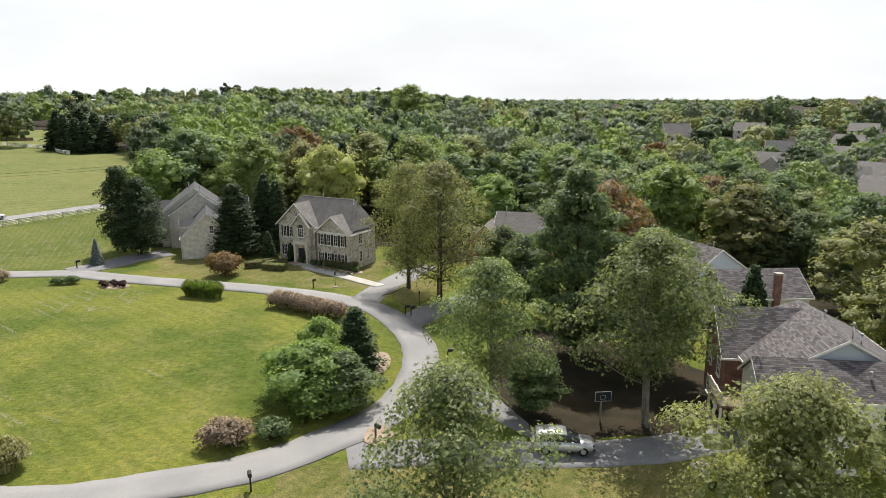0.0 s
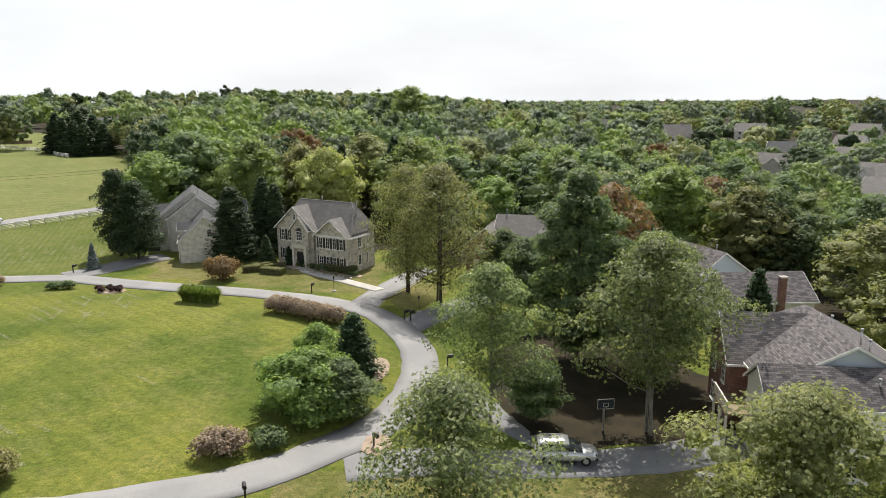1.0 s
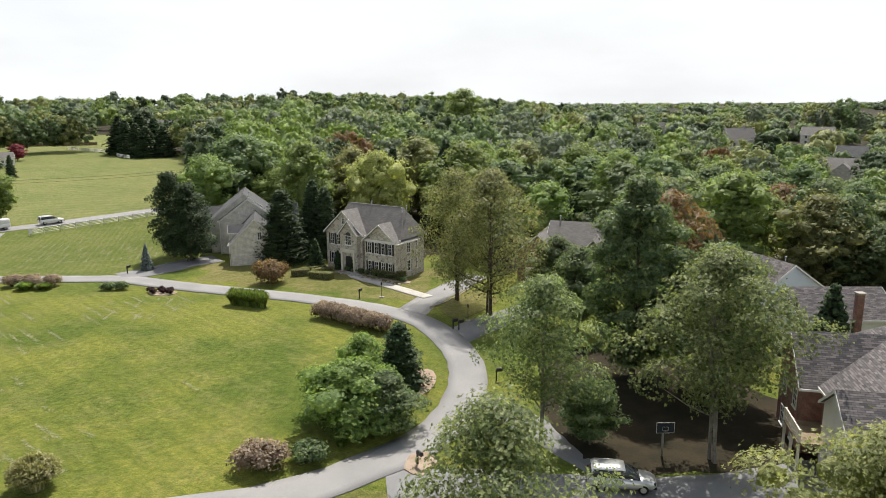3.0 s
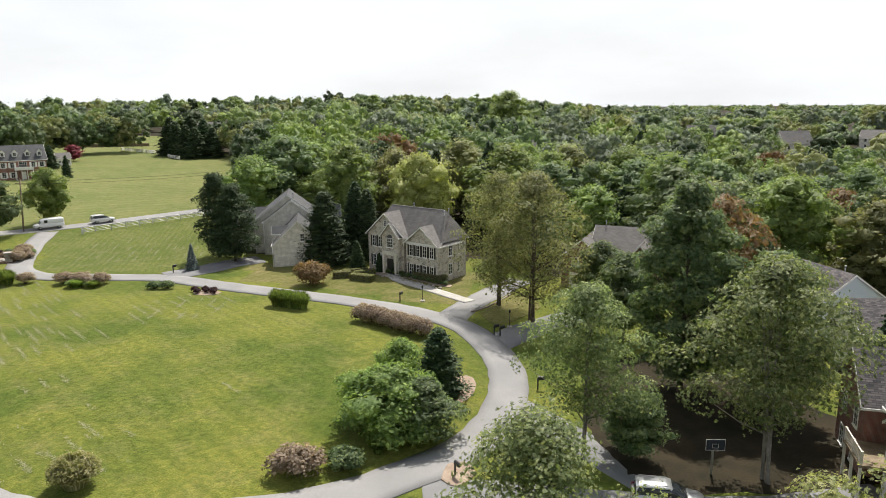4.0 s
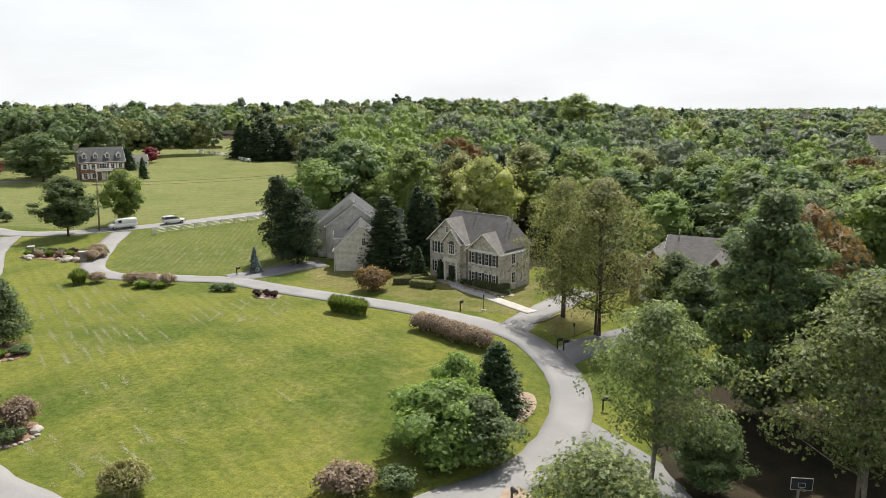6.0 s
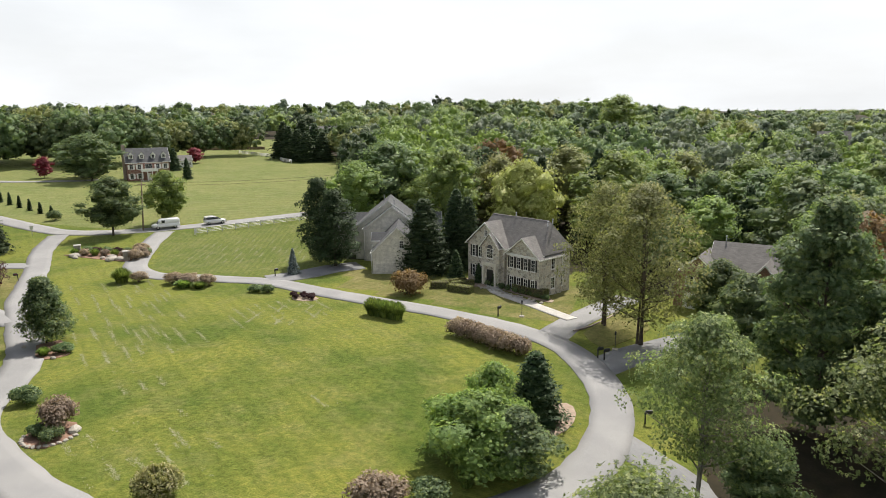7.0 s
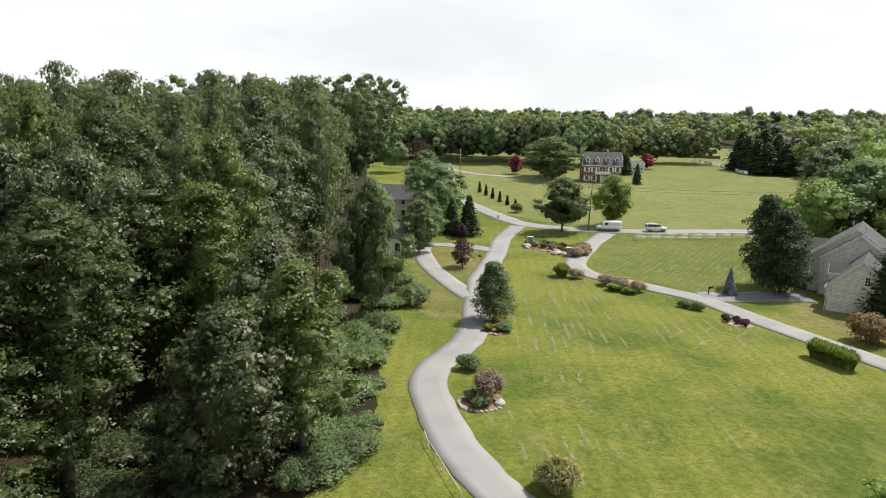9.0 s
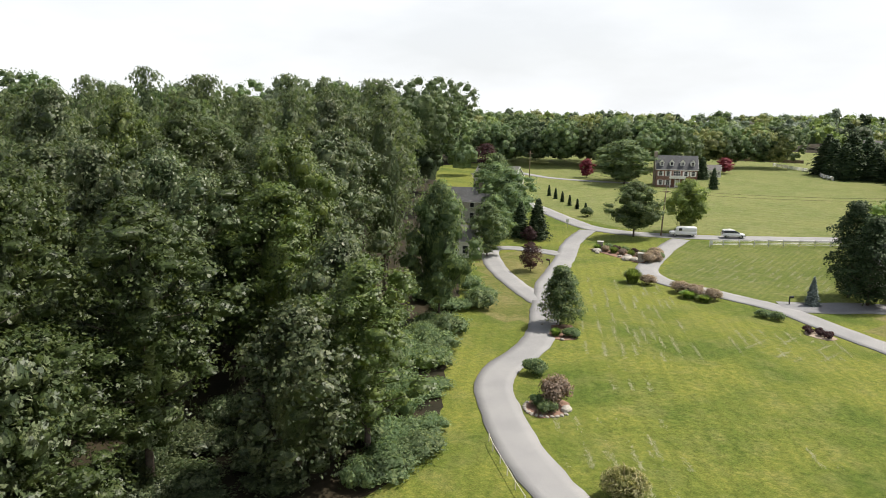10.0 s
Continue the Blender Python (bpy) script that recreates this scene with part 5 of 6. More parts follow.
for i in range(7):
    plant("wood_rim", -62 + rnd.uniform(-5, 5), 18 + rnd.uniform(-6, 6), rnd.uniform(7, 11), rnd.uniform(6, 8), "dark understorey tree in the shade of the wood", group="near wood")
for i in range(12):
    plant("brush", -46 + rnd.uniform(-8, 7), 11 + rnd.uniform(-5, 5), rnd.uniform(1.5, 3.5), rnd.uniform(3.5, 5.5), "dark undergrowth in the shade of the wood", "undergrowth", "undergrowth", group="woodland edge")
for i in range(9):
    plant("brush", -44 + rnd.uniform(-6.5, 6.5), 20.5 + rnd.uniform(-6, 6), rnd.uniform(1.0, 2.6), rnd.uniform(3.5, 5.5), "dark undergrowth in the shade of the wood", "undergrowth", "undergrowth", group="woodland edge")
DEEP = []
for x, y, h, w in ((-37.5, 9.0, 15.0, 11.0), (-43.0, 6.5, 17.0, 12.0), (-36.0, 3.5, 14.0, 10.0)):
    plant("wood_olive", x, y, h, w, "leafy tree at the dark edge of the wood", group="near wood")
# the near wood: tall trees close together, taller away from its edge
rnd = random.Random(8)
done = []
tries = 0
while tries < 9000:
    tries += 1
    x, y = rnd.uniform(-150, -24), rnd.uniform(-6, 122)
    far = math.hypot(x, y - 9)
    bearing = math.degrees(math.atan2(-x, y - 9))
    if bearing > 100 or not inside(x, y, WOODS[1]) or not inside(x + 3.0 + (6 if far > 62 else 0), y + 3.0 + (6 if far > 62 else 0), WOODS[1]) or not clear_of(x, y, [(a, b, 4.5 if far < 75 else 6.2) for a, b in done]) or not clear_of(x, y, [(-97, 69, 8), (-64, 48, 3.5), (-36, 17, 5), (-44, 20.5, 5.5), (-49, 16, 5.5), (-40, 9, 5)]) or far < 30:
        continue
    done.append((x, y))
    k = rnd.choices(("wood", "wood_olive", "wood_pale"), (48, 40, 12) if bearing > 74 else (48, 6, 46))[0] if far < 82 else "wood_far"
    rim = 1.0 if inside(x + 8, y + 7, WOODS[1]) else 0.85
    h = min(33.0, 19.0 + 0.2 * max(0, far - 38) + max(0, bearing - 60) * 0.06) * rim * rnd.uniform(0.86, 1.08)
    if rim < 1 and far < 75 and rnd.random() < 0.12:
        continue
    if rim < 1 and far < 75:
        k, h = ("wood_rim" if rnd.random() < 0.5 else "wood_pale"), h * 0.92
    if far > 120:
        DEEP.append((x, y, h, rnd.uniform(9.5, 12.5), rnd.choice(("leaf_wood", "leaf_wood", "leaf_oak", "leaf_grey"))))
    else:
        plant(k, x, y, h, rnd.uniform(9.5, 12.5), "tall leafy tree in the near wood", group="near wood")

# the wood behind the houses
HOMES = [(96.6, 205), (121, 246), (132, 224), (106, 172), (90, 138), (112, 150), (162, 278), (212, 352), (148, 338), (97, 292), (28, 258), (-4, 218), (-126, 266), (68, 318)]
VIEW = [(a - 0.06 * i * a, b - 0.06 * i * (b - 4), 7.4 - 0.4 * i) for a, b in HOMES for i in range(5)]
done = []
gaps = [(-20, 98, 12), (-38, 104, 14), (8, 94, 11), (32, 70, 10), (33, 82, 9), (25, 46, 15), (-4, 80, 9), (12, 60, 7), (-45, 98, 7), (-25, 101, 7), (-20, 118, 11), (-18, 109, 10)] + VIEW
tries = 0
while tries < 5200:
    tries += 1
    y = 86 + 150 * rnd.random() ** 1.2
    x = rnd.uniform(-75 - 0.25 * (y - 86), 45 + 0.75 * (y - 86))
    if not (inside(x, y, WOODS[0]) and inside(x - 4, y, WOODS[0])) or not clear_of(x, y, gaps) or not clear_of(x, y, [(a, b, 6.6 if y < 140 else 8.8) for a, b in done]):
        continue
    done.append((x, y))
    k = rnd.choices(("mid", "mid_bright", "mid_olive", "mid_pale", "conifer_mid", "mid_rust"), (40, 24, 12, 14, 9, 1))[0]
    h = (rnd.uniform(12, 19) + 0.015 * (y - 86)) * (1 - 0.3 * smooth((x - 20) / 60))
    w = h * rnd.uniform(0.75, 1.0)
    if y < 140 and x < 60:
        plant(k, x, y, h, w if "conifer" not in k else h * 0.55, "leafy tree in the wood behind the houses", group="wood behind the houses")
    else:
        DEEP.append((x, y, h, w, {"mid": rnd.choice(("leaf_oak", "leaf_grey")), "mid_bright": "leaf_bright", "mid_olive": "leaf_olive", "mid_pale": "leaf_birch", "conifer_mid": "leaf_conifer", "mid_rust": "leaf_rust"}[k]))
plant("mid_yellow", -19.5, 118.0, 16.5, 16.0, "yellow-green broad tree behind the stone house")
plant("mid_bright", -11.6, 258, 27, 23, "very tall broad tree rising above the wood")
plant("mid_red", 10.0, 205, 13, 10, "red-leaved tree in the wood")
plant("mid_red", 30.0, 235, 11, 9, "rust-red tree in the wood")
plant("mid_red", -70, 230, 12, 8, "dark red tree in the wood")
# trees on the right, beyond the houses
for x, y, h, w, k in ((47, 74, 13, 15, "mid_olive"), (56, 66, 15, 14, "mid"), (44, 92, 15, 13, "mid"), (52, 84, 15, 13, "mid"), (62, 78, 15, 12, "mid_olive"), (66, 92, 16, 13, "mid"), (22, 66, 8, 7, "mid"), (40, 58, 12, 11, "mid_olive"), (46, 50, 12, 11, "mid"), (16, 74, 15, 12, "mid"), (20, 82, 16, 12, "mid_rust"), (22, 90, 17, 13, "mid")):
    plant(k, x, y, h, w, "leafy tree between the houses", group="garden trees")
for i in range(34):
    x, y = -232 + i * 3.4 + rnd.uniform(-3, 3), 184 + 0.5 * i + rnd.uniform(-10, 14)
    if x < -158:
        DEEP.append((x, y, rnd.uniform(15, 22), rnd.uniform(13, 19), rnd.choice(("leaf_oak", "leaf_wood", "leaf_olive", "leaf_conifer"))))
for i in range(46):
    u = i / 45
    x, y = -236 + 70 * u + rnd.uniform(-5, 5), 150 + 48 * u + rnd.uniform(-6, 10)
    DEEP.append((x, y, rnd.uniform(13, 20), rnd.uniform(13, 19), rnd.choice(("leaf_oak", "leaf_wood", "leaf_wood", "leaf_conifer"))))
    if u < 0.36:
        DEEP.append((-166 + 60 * u + rnd.uniform(-4, 4), 216 + 42 * u + rnd.uniform(-2, 8), rnd.uniform(11, 17), rnd.uniform(10, 14), rnd.choice(("leaf_oak", "leaf_wood", "leaf_olive"))))
for x, y, h, w, lab in ((-91.5, 73.5, 10.5, 8.5, "dark tree in front of the lane house"), (-96.5, 78.5, 11.0, 8.0, "dark green tree beside the lane house"), (-121, 96, 14, 12, "dark green tree beside a side road"), (-131, 103, 15, 13, "dark green tree beside a side road")):
    plant("mid", x, y, h, w, lab)
for x, y, h, w in ((-125.5, 228.5, 15.5, 14), (-122.0, 226.0, 14.0, 13), (-118.5, 230.0, 16.5, 15), (-116.5, 222.5, 13.0, 12), (-112.5, 221.0, 12.0, 13), (-113.0, 228.0, 15.0, 14), (-108.0, 224.0, 12.0, 12)):
    plant("conifer_mid", x, y, h, w, "dark green cedar at the far corner of the field", name="conifer", group="cedars at the field corner")
for i in range(16):
    DEEP.append((-116 + i * 2.2, 246 - i * 3.0 + rnd.uniform(-2, 4), rnd.uniform(10, 15), 10, rnd.choice(("leaf_conifer", "leaf_oak", "leaf_olive"))))


def joined_woods():
    """Trees deep in the woods, joined by the tone of their leaves."""
    rng = np.random.default_rng(77)
    by = {}
    for x, y, h, w, key in DEEP:
        n = 40
        t = (np.arange(n) + 0.8 * rng.random(n)) / n
        a = np.arange(n) * 2.4 + rng.normal(size=n) * 0.3
        u = 2 * t ** 0.9 - 1.0
        r = w / 2 * np.sqrt(np.maximum(0.02, 1 - np.abs(u) ** 2.2)) * rng.uniform(0.7, 0.9, n)
        s = w * rng.uniform(0.1, 0.155, n)
        p = spot(x, y)
        low = max(0.24, 1 - 1.2 * w / h)
        lobes = np.stack([p.x + r * np.cos(a), p.y + r * np.sin(a), p.z + h * (low + (0.94 - low) * t), s, s, s * 0.85], 1)
        by.setdefault(key, []).append(crown_quads(lobes, 620, 0.062 * w, rng, 0.5, 0.42, 0.68, 0.12, 0.13))
        by[key].append(inside_dome((p.x, p.y, p.z + h * (low + 0.94) * 0.48), (w * 0.25, w * 0.25, min(h * 0.25, w * 0.34)), rng, 6))
    for key, q in by.items():
        ob = new("deep_woods", quads_mesh("deep_woods", np.concatenate(q), M[key.replace("leaf", "spray")]))
        tagged(ob, "leafy crowns of the deeper woods, close together", "woodland", kind="stuff")


for i in range(26):
    DEEP.append((150 + 9.5 * i + rnd.uniform(-6, 6), 395 - 3.0 * i + rnd.uniform(-14, 14), rnd.uniform(15, 27), rnd.uniform(12, 20), rnd.choice(("leaf_oak", "leaf_olive", "leaf_grey"))))
joined_woods()


# far woods out to the horizon, joined
def far_woods(seed, material, label, count):
    rng = np.random.default_rng(seed)
    out = []
    got = 0
    while got < count:
        a = radians(rng.uniform(-42, 102))
        near = rng.random() < 0.55
        d = math.sqrt(rng.uniform(175 ** 2, 620 ** 2)) if near else math.sqrt(rng.uniform(520 ** 2, 1700 ** 2))
        x, y = -math.sin(a) * d, math.cos(a) * d
        if inside(x, y, FIELD) or (inside(x, y, [(-75, 86), (45, 86), (157, 236), (-112, 236)])) or not clear_of(x, y, VIEW) or (x < -60 and inside(x, y, [(-170, 110), (-60, 90), (-110, 230), (-230, 210)])):
            got += 0.01
            continue
        big = d > 620
        s = rng.uniform(10, 16) * (1.7 if big else 1.0)
        h = rng.uniform(9, 17) * (1 - 0.45 * smooth((x - 20) / 120)) + (min(d, 1500) - 620) * 0.004 * big
        if rng.random() < 0.1:
            h *= rng.uniform(1.1, 1.3)
        c = np.array([K * x, K * y, land(x, y) + h * 0.38])
        m = 5 if big else 9 if d > 380 else 18
        u = rng.normal(size=(m, 3))
        u[:, 2] = np.abs(u[:, 2])
        u /= np.linalg.norm(u, axis=1, keepdims=True)
        e = s * rng.uniform(0.16, 0.24, (m, 1)) * (1.25 if m < 20 else 1.0)
        lobes = np.concatenate([c + u * np.array([s * 0.36, s * 0.36, h * 0.5]), e, e, e * 0.85], 1)
        out.append(crown_quads(lobes, 26 if big else 60 if d > 380 else 150, s * (0.17 if big else 0.125 if d > 380 else 0.085), rng, 0.5, 0.42, 0.7, 0.12, 0.13))
        out.append(inside_dome(tuple(c), (s * 0.32, s * 0.32, h * 0.42), rng, 4 if big else 5))
        got += 1
    ob = new("far_woods", quads_mesh("far_woods", np.concatenate(out), material))
    tagged(ob, label, "woodland", kind="stuff")


far_woods(1, M["far_oak"], "dark green woods stretching to the horizon", 800)
far_woods(2, M["far_bright"], "fresh green trees among the distant woods", 330)
far_woods(3, M["far_olive"], "olive green trees among the distant woods", 320)
far_woods(4, M["far_conifer"], "dark conifers among the distant woods", 320)
far_woods(5, M["far_grey"], "grey-green trees among the distant woods", 460)
far_woods(6, M["far_birch"], "pale green trees among the distant woods", 230)


# ---- beds, paths and small things ----
patch("mulch_bed", [(-7.6, 57.6), (-5.6, 59.4), (-4.6, 57.8), (-5.0, 54.6), (-6.4, 53.0), (-8.2, 54.2)], M["mulch_pale"], "pale pinkish mulch bed round a conifer", "bed", 0.05)
patch("mulch_bed", [(-41.4, 81.0), (-39.6, 81.6), (-37.8, 80.8), (-38.2, 79.4), (-40.4, 79.3)], M["mulch_pale"], "pale mulch bed under clipped shrubs", "bed", 0.05)
patch("mulch_bed", [(-55.6, 59.8), (-53.2, 58.6), (-51.4, 56.6), (-52.6, 55.0), (-54.6, 55.4), (-56.8, 57.6)], M["mulch"], "mulch bed beside the lane", "bed", 0.05)
patch("mulch_bed", [(-41.2, 45.0), (-39.4, 45.2), (-37.9, 43.4), (-38.4, 41.4), (-40.4, 41.3), (-41.4, 43.0)], M["mulch"], "mulch bed edged with pale stone", "bed", 0.05)
patch("mulch_bed", [(-87.0, 91.6), (-84, 95.2), (-78, 97.6), (-74.2, 95.4), (-73.4, 91.4), (-79, 91.0)], M["mulch"], "mulch bed with boulders on the road island", "bed", 0.05)
patch("mulch_bed", [(-5.2, 44.4), (-4.2, 45.0), (-3.4, 43.8), (-4.2, 41.9), (-5.4, 42.6)], M["mulch_pale"], "small pale mulch bed round a mailbox", "bed", 0.1)
patch("mulch_bed", [(-26.0, 90.0), (-22.0, 91.8), (-18.0, 91.5), (-13, 88.0), (-10.6, 87.2), (-11.4, 89.4), (-18.0, 93.2), (-23.6, 95.2), (-27, 92.4)], M["mulch_pale"], "planted bed along the stone front", "bed", 0.05)
# soil patch whose darkness paints in the shade of the crowns above
patch("bare_ground", [(5.6, 44.8), (9, 44.2), (14, 45.0), (19, 46.6), (23, 49), (23.5, 57), (17, 64), (10, 68), (5, 62), (4, 52)], M["woodland"], "bare soil under trees, darkened to stand for their shade", "soil", 0.012, 0.5)
ribbon("garden_path", [(-19.2, 92.6), (-17.8, 89.6), (-14.6, 87.0), (-11.6, 84.6), (-9.4, 82.8), (-7.6, 81.4)], 0.85, M["concrete"], "pale curved concrete path to the front door", "path", 0.09, 0.02)
ribbon("kerb", [(-7.0, 77.4), (-5.6, 79.4), (-4.0, 83.0), (-2.8, 86.4)], 0.09, M["brick"], "low brick edging of the driveway", "kerb", 0.16, 0.0)
patch("verge_island", [(-6.0, 77.0), (-4.6, 81.5), (-2.4, 85.5), (0.6, 82.0), (-1.6, 76.4), (-4.0, 73.6)], M["verge"], "dry grass island between driveways", "grass", 0.07)
ribbon("garden_path", [(16.6, 41.4), (17.6, 39.0), (18.2, 35.5)], 0.6, M["concrete"], "pale concrete path beside the brick house", "path", 0.07, 0.02)


def rock(seed, x, y, w, h, label="pale boulder in a mulch bed", group="boulders"):
    rng = random.Random(seed)
    bm = bmesh.new()
    bmesh.ops.create_icosphere(bm, subdivisions=2, radius=0.5)
    for v in bm.verts:
        v.co *= 1 + 0.28 * noise.noise(v.co * 2.2 + Vector((seed * 3.1, 0, 0)))
        v.co = Vector((v.co.x * w, v.co.y * w * 0.7, max(v.co.z, -0.28) * h))
    ob = new("boulder", mesh_of("boulder", bm))
    ob.data.materials.append(M["stone"])
    ob.matrix_basis = Matrix.Translation(spot(x, y, h * 0.2)) @ Matrix.Rotation(rng.uniform(0, 6), 4, "Z")
    return tagged(ob, label, "boulder", group)


for i, (x, y, w, h) in enumerate(((-84.6, 91.4, 2.0, 1.0), (-83.8, 90.6, 1.3, 0.7), (-77.6, 91.2, 2.4, 1.0), (-76.6, 91.8, 1.9, 0.9), (-78.6, 92.4, 1.7, 0.9), (-79.6, 91.6, 1.2, 0.6), (-38.4, 44.0, 1.3, 0.8), (-41.0, 43.6, 0.9, 0.5), (-57.2, 57.0, 0.7, 0.5), (-52.0, 55.4, 0.6, 0.4))):
    rock(i + 1, x, y, w, h)
for i in range(14):
    a = 3.6 + i * 0.22
    rock(40 + i, -39.6 + 1.75 * math.cos(a), 43.2 + 1.95 * math.sin(a), 0.5, 0.28, "pale edging stone round a bed", "edging stones")
for i in range(18):
    rock(70 + i, -20.6 + 0.52 * i, 91.5 - 0.30 * i - (0.5 if i % 3 == 1 else 0.0), 0.5 + 0.12 * (i % 4), 0.4, "pale stone in the front bed", "front bed stones")


def stone_pillar(x, y):
    P = thing("stone_pillar", Matrix.Translation(spot(x, y)) @ Matrix.Rotation(radians(42), 4, "Z"), "square stone gate pillar with flat cap", "pillar", "gate pillars")
    rng = random.Random(int(-x * 10))
    part("core", boxed(-0.42, 0.42, -0.42, 0.42, -0.3, 1.5), M["stone"], P)
    for r in range(6):
        for s in range(4):
            for k in range(2):
                q = Matrix.Rotation(s * math.pi / 2, 4, "Z")
                x0 = -0.5 + k * 0.52 + (0.08 if r % 2 else -0.04)
                part("stone", boxed(max(x0, -0.5), min(x0 + 0.5, 0.5), -0.5 - rng.uniform(0, 0.03), -0.4, r * 0.25 + 0.01, r * 0.25 + 0.24, q), M["stone"], P)
    part("cap", boxed(-0.6, 0.6, -0.6, 0.6, 1.5, 1.66, bevel=0.03), M["concrete"], P)


stone_pillar(-85.6, 93.0)
stone_pillar(-75.4, 91.9)


def mailbox(x, y, turn, label="black metal mailbox on a wooden post", double=False):
    P = thing("mailbox", Matrix.Translation(spot(x, y)) @ Matrix.Rotation(radians(turn), 4, "Z"), label, "mailbox")
    part("post", boxed(-0.06, 0.06, -0.06, 0.06, -0.2, 1.15, bevel=0.01), M["black"], P)
    part("arm", boxed(-0.05, 0.05, -0.55, 0.1, 0.92, 1.0), M["black"], P)
    for dx in ((-0.16, 0.16) if double else (0.0,)):
        bm = bmesh.new()
        arc = [(0.13 * math.cos(a), 0.16 + 0.13 * math.sin(a)) for a in np.linspace(0, math.pi, 9)]
        loop = [(-0.13, 0.0), (0.13, 0.0)] + arc
        f = [[bm.verts.new((dx + px, yy, 1.0 + pz)) for px, pz in loop] for yy in (-0.6, -0.02)]
        bm.faces.new(f[0])
        bm.faces.new(f[1][::-1])
        for i in range(len(loop)):
            bm.faces.new((f[0][i], f[0][(i + 1) % len(loop)], f[1][(i + 1) % len(loop)], f[1][i]))
        bmesh.ops.recalc_face_normals(bm, faces=bm.faces)
        b = part("box", bm, M["black"], P)
        part("flag", boxed(dx + 0.14, dx + 0.16, -0.4, -0.12, 1.12, 1.2), M["leaf_red"], b, "small red flag")
    return P


mailbox(-4.6, 43.2, 40)
mailbox(-11.2, 36.3, 200)
mailbox(-4.0, 70.3, 120)
mailbox(-3.4, 70.1, 120)
mailbox(-15.5, 79.8, 160)
mailbox(-48.6, 89.2, 160)
mailbox(-80.6, 77.6, -40)
mailbox(0.4, 57.8, 100)


def garden_lamp(x, y):
    P = thing("lamp_post", Matrix.Translation(spot(x, y)), "slim black garden lamp post with glass lantern", "lamp post")
    part("post", tube(bmesh.new(), [(0, 0, -0.2), (0, 0, 1.7)], [0.04, 0.03], 8), M["black"], P)
    lan = part("lantern", boxed(-0.1, 0.1, -0.1, 0.1, 1.72, 2.0), M["glass"], P)
    part("cap", tube(bmesh.new(), [(0, 0, 2.0), (0, 0, 2.15)], [0.16, 0.02], 4), M["black"], lan)
    part("foot", boxed(-0.3, 0.3, -0.3, 0.3, -0.1, 0.12, bevel=0.05), M["stone"], P)


garden_lamp(-13.0, 80.6)
garden_lamp(-2.6, 73.4)


def hoop(x, y, turn):
    P = thing("basketball_hoop", Matrix.Translation(spot(x, y)) @ Matrix.Rotation(radians(turn), 4, "Z") @ Matrix.Scale(0.76, 4), "basketball hoop with grey backboard on a square post", "basketball hoop")
    part("post", boxed(-0.09, 0.09, 0.5, 0.68, -0.3, 3.3), M["steel"], P)
    part("arm", boxed(-0.06, 0.06, 0.02, 0.6, 3.1, 3.24), M["steel"], P)
    b = part("backboard", boxed(-0.9, 0.9, -0.02, 0.03, 2.9, 4.0), M["glass"], P, "grey glass backboard")
    bm = bmesh.new()
    for x0, x1, z0, z1 in ((-0.91, 0.91, 3.97, 4.01), (-0.91, 0.91, 2.89, 2.93), (-0.91, -0.87, 2.9, 4.0), (0.87, 0.91, 2.9, 4.0), (-0.3, 0.3, 3.13, 3.16), (-0.3, 0.3, 3.53, 3.56), (-0.3, -0.27, 3.15, 3.55), (0.27, 0.3, 3.15, 3.55)):
        box(bm, x0, x1, -0.04, 0.045, z0, z1)
    # white lines in a greyer material, so shade is part of their colour
    part("board_trim", bm, M["concrete"], b, "white board lines, greyed to stand for tree shade")
    ring = [(0.23 * math.cos(a), -0.28 + 0.23 * math.sin(a), 3.05) for a in np.linspace(0, 2 * math.pi, 17)]
    part("rim", tube(bmesh.new(), ring, [0.016] * 17, 6, False), M["brick"], P, "orange metal rim")


hoop(11.5, 46.3, 6)


def loft(bm, loops):
    rings = [[bm.verts.new(v) for v in lp] for lp in loops]
    n = len(rings[0])
    for a, b in zip(rings, rings[1:]):
        for i in range(n):
            f = bm.faces.new((a[i], a[(i + 1) % n], b[(i + 1) % n], b[i]))
            f.smooth = True
    bm.faces.new(rings[0][::-1])
    bm.faces.new(rings[-1])
    bmesh.ops.recalc_face_normals(bm, faces=bm.faces)
    return bm


def hull_ring(x, hw, z0, z1, r=0.16):
    pts = [(hw - r, z0), (hw, z0 + r), (hw + 0.02, (z0 + z1) / 2), (hw - 0.02, z1 - r * 0.8), (hw - r * 1.2, z1)]
    return [(x, a, z) for a, z in pts] + [(x, -a, z) for a, z in reversed(pts)]


def wheels(P, xs, hw, r=0.36):
    for x in xs:
        for s in (-1, 1):
            y0, y1 = s * (hw - 0.22), s * (hw + 0.01)
            t = part("tyre", tube(bmesh.new(), [(x, y0, r), (x, (y0 * 0.85 + y1 * 0.15), r), (x, (y0 * 0.15 + y1 * 0.85), r), (x, y1, r)], [r * 0.9, r, r, r * 0.9], 20), M["rubber"], P)
            part("rim", tube(bmesh.new(), [(x, y1 - s * 0.03, r), (x, y1 + s * 0.012, r)], [r * 0.62, r * 0.55], 14), M["steel"], t)


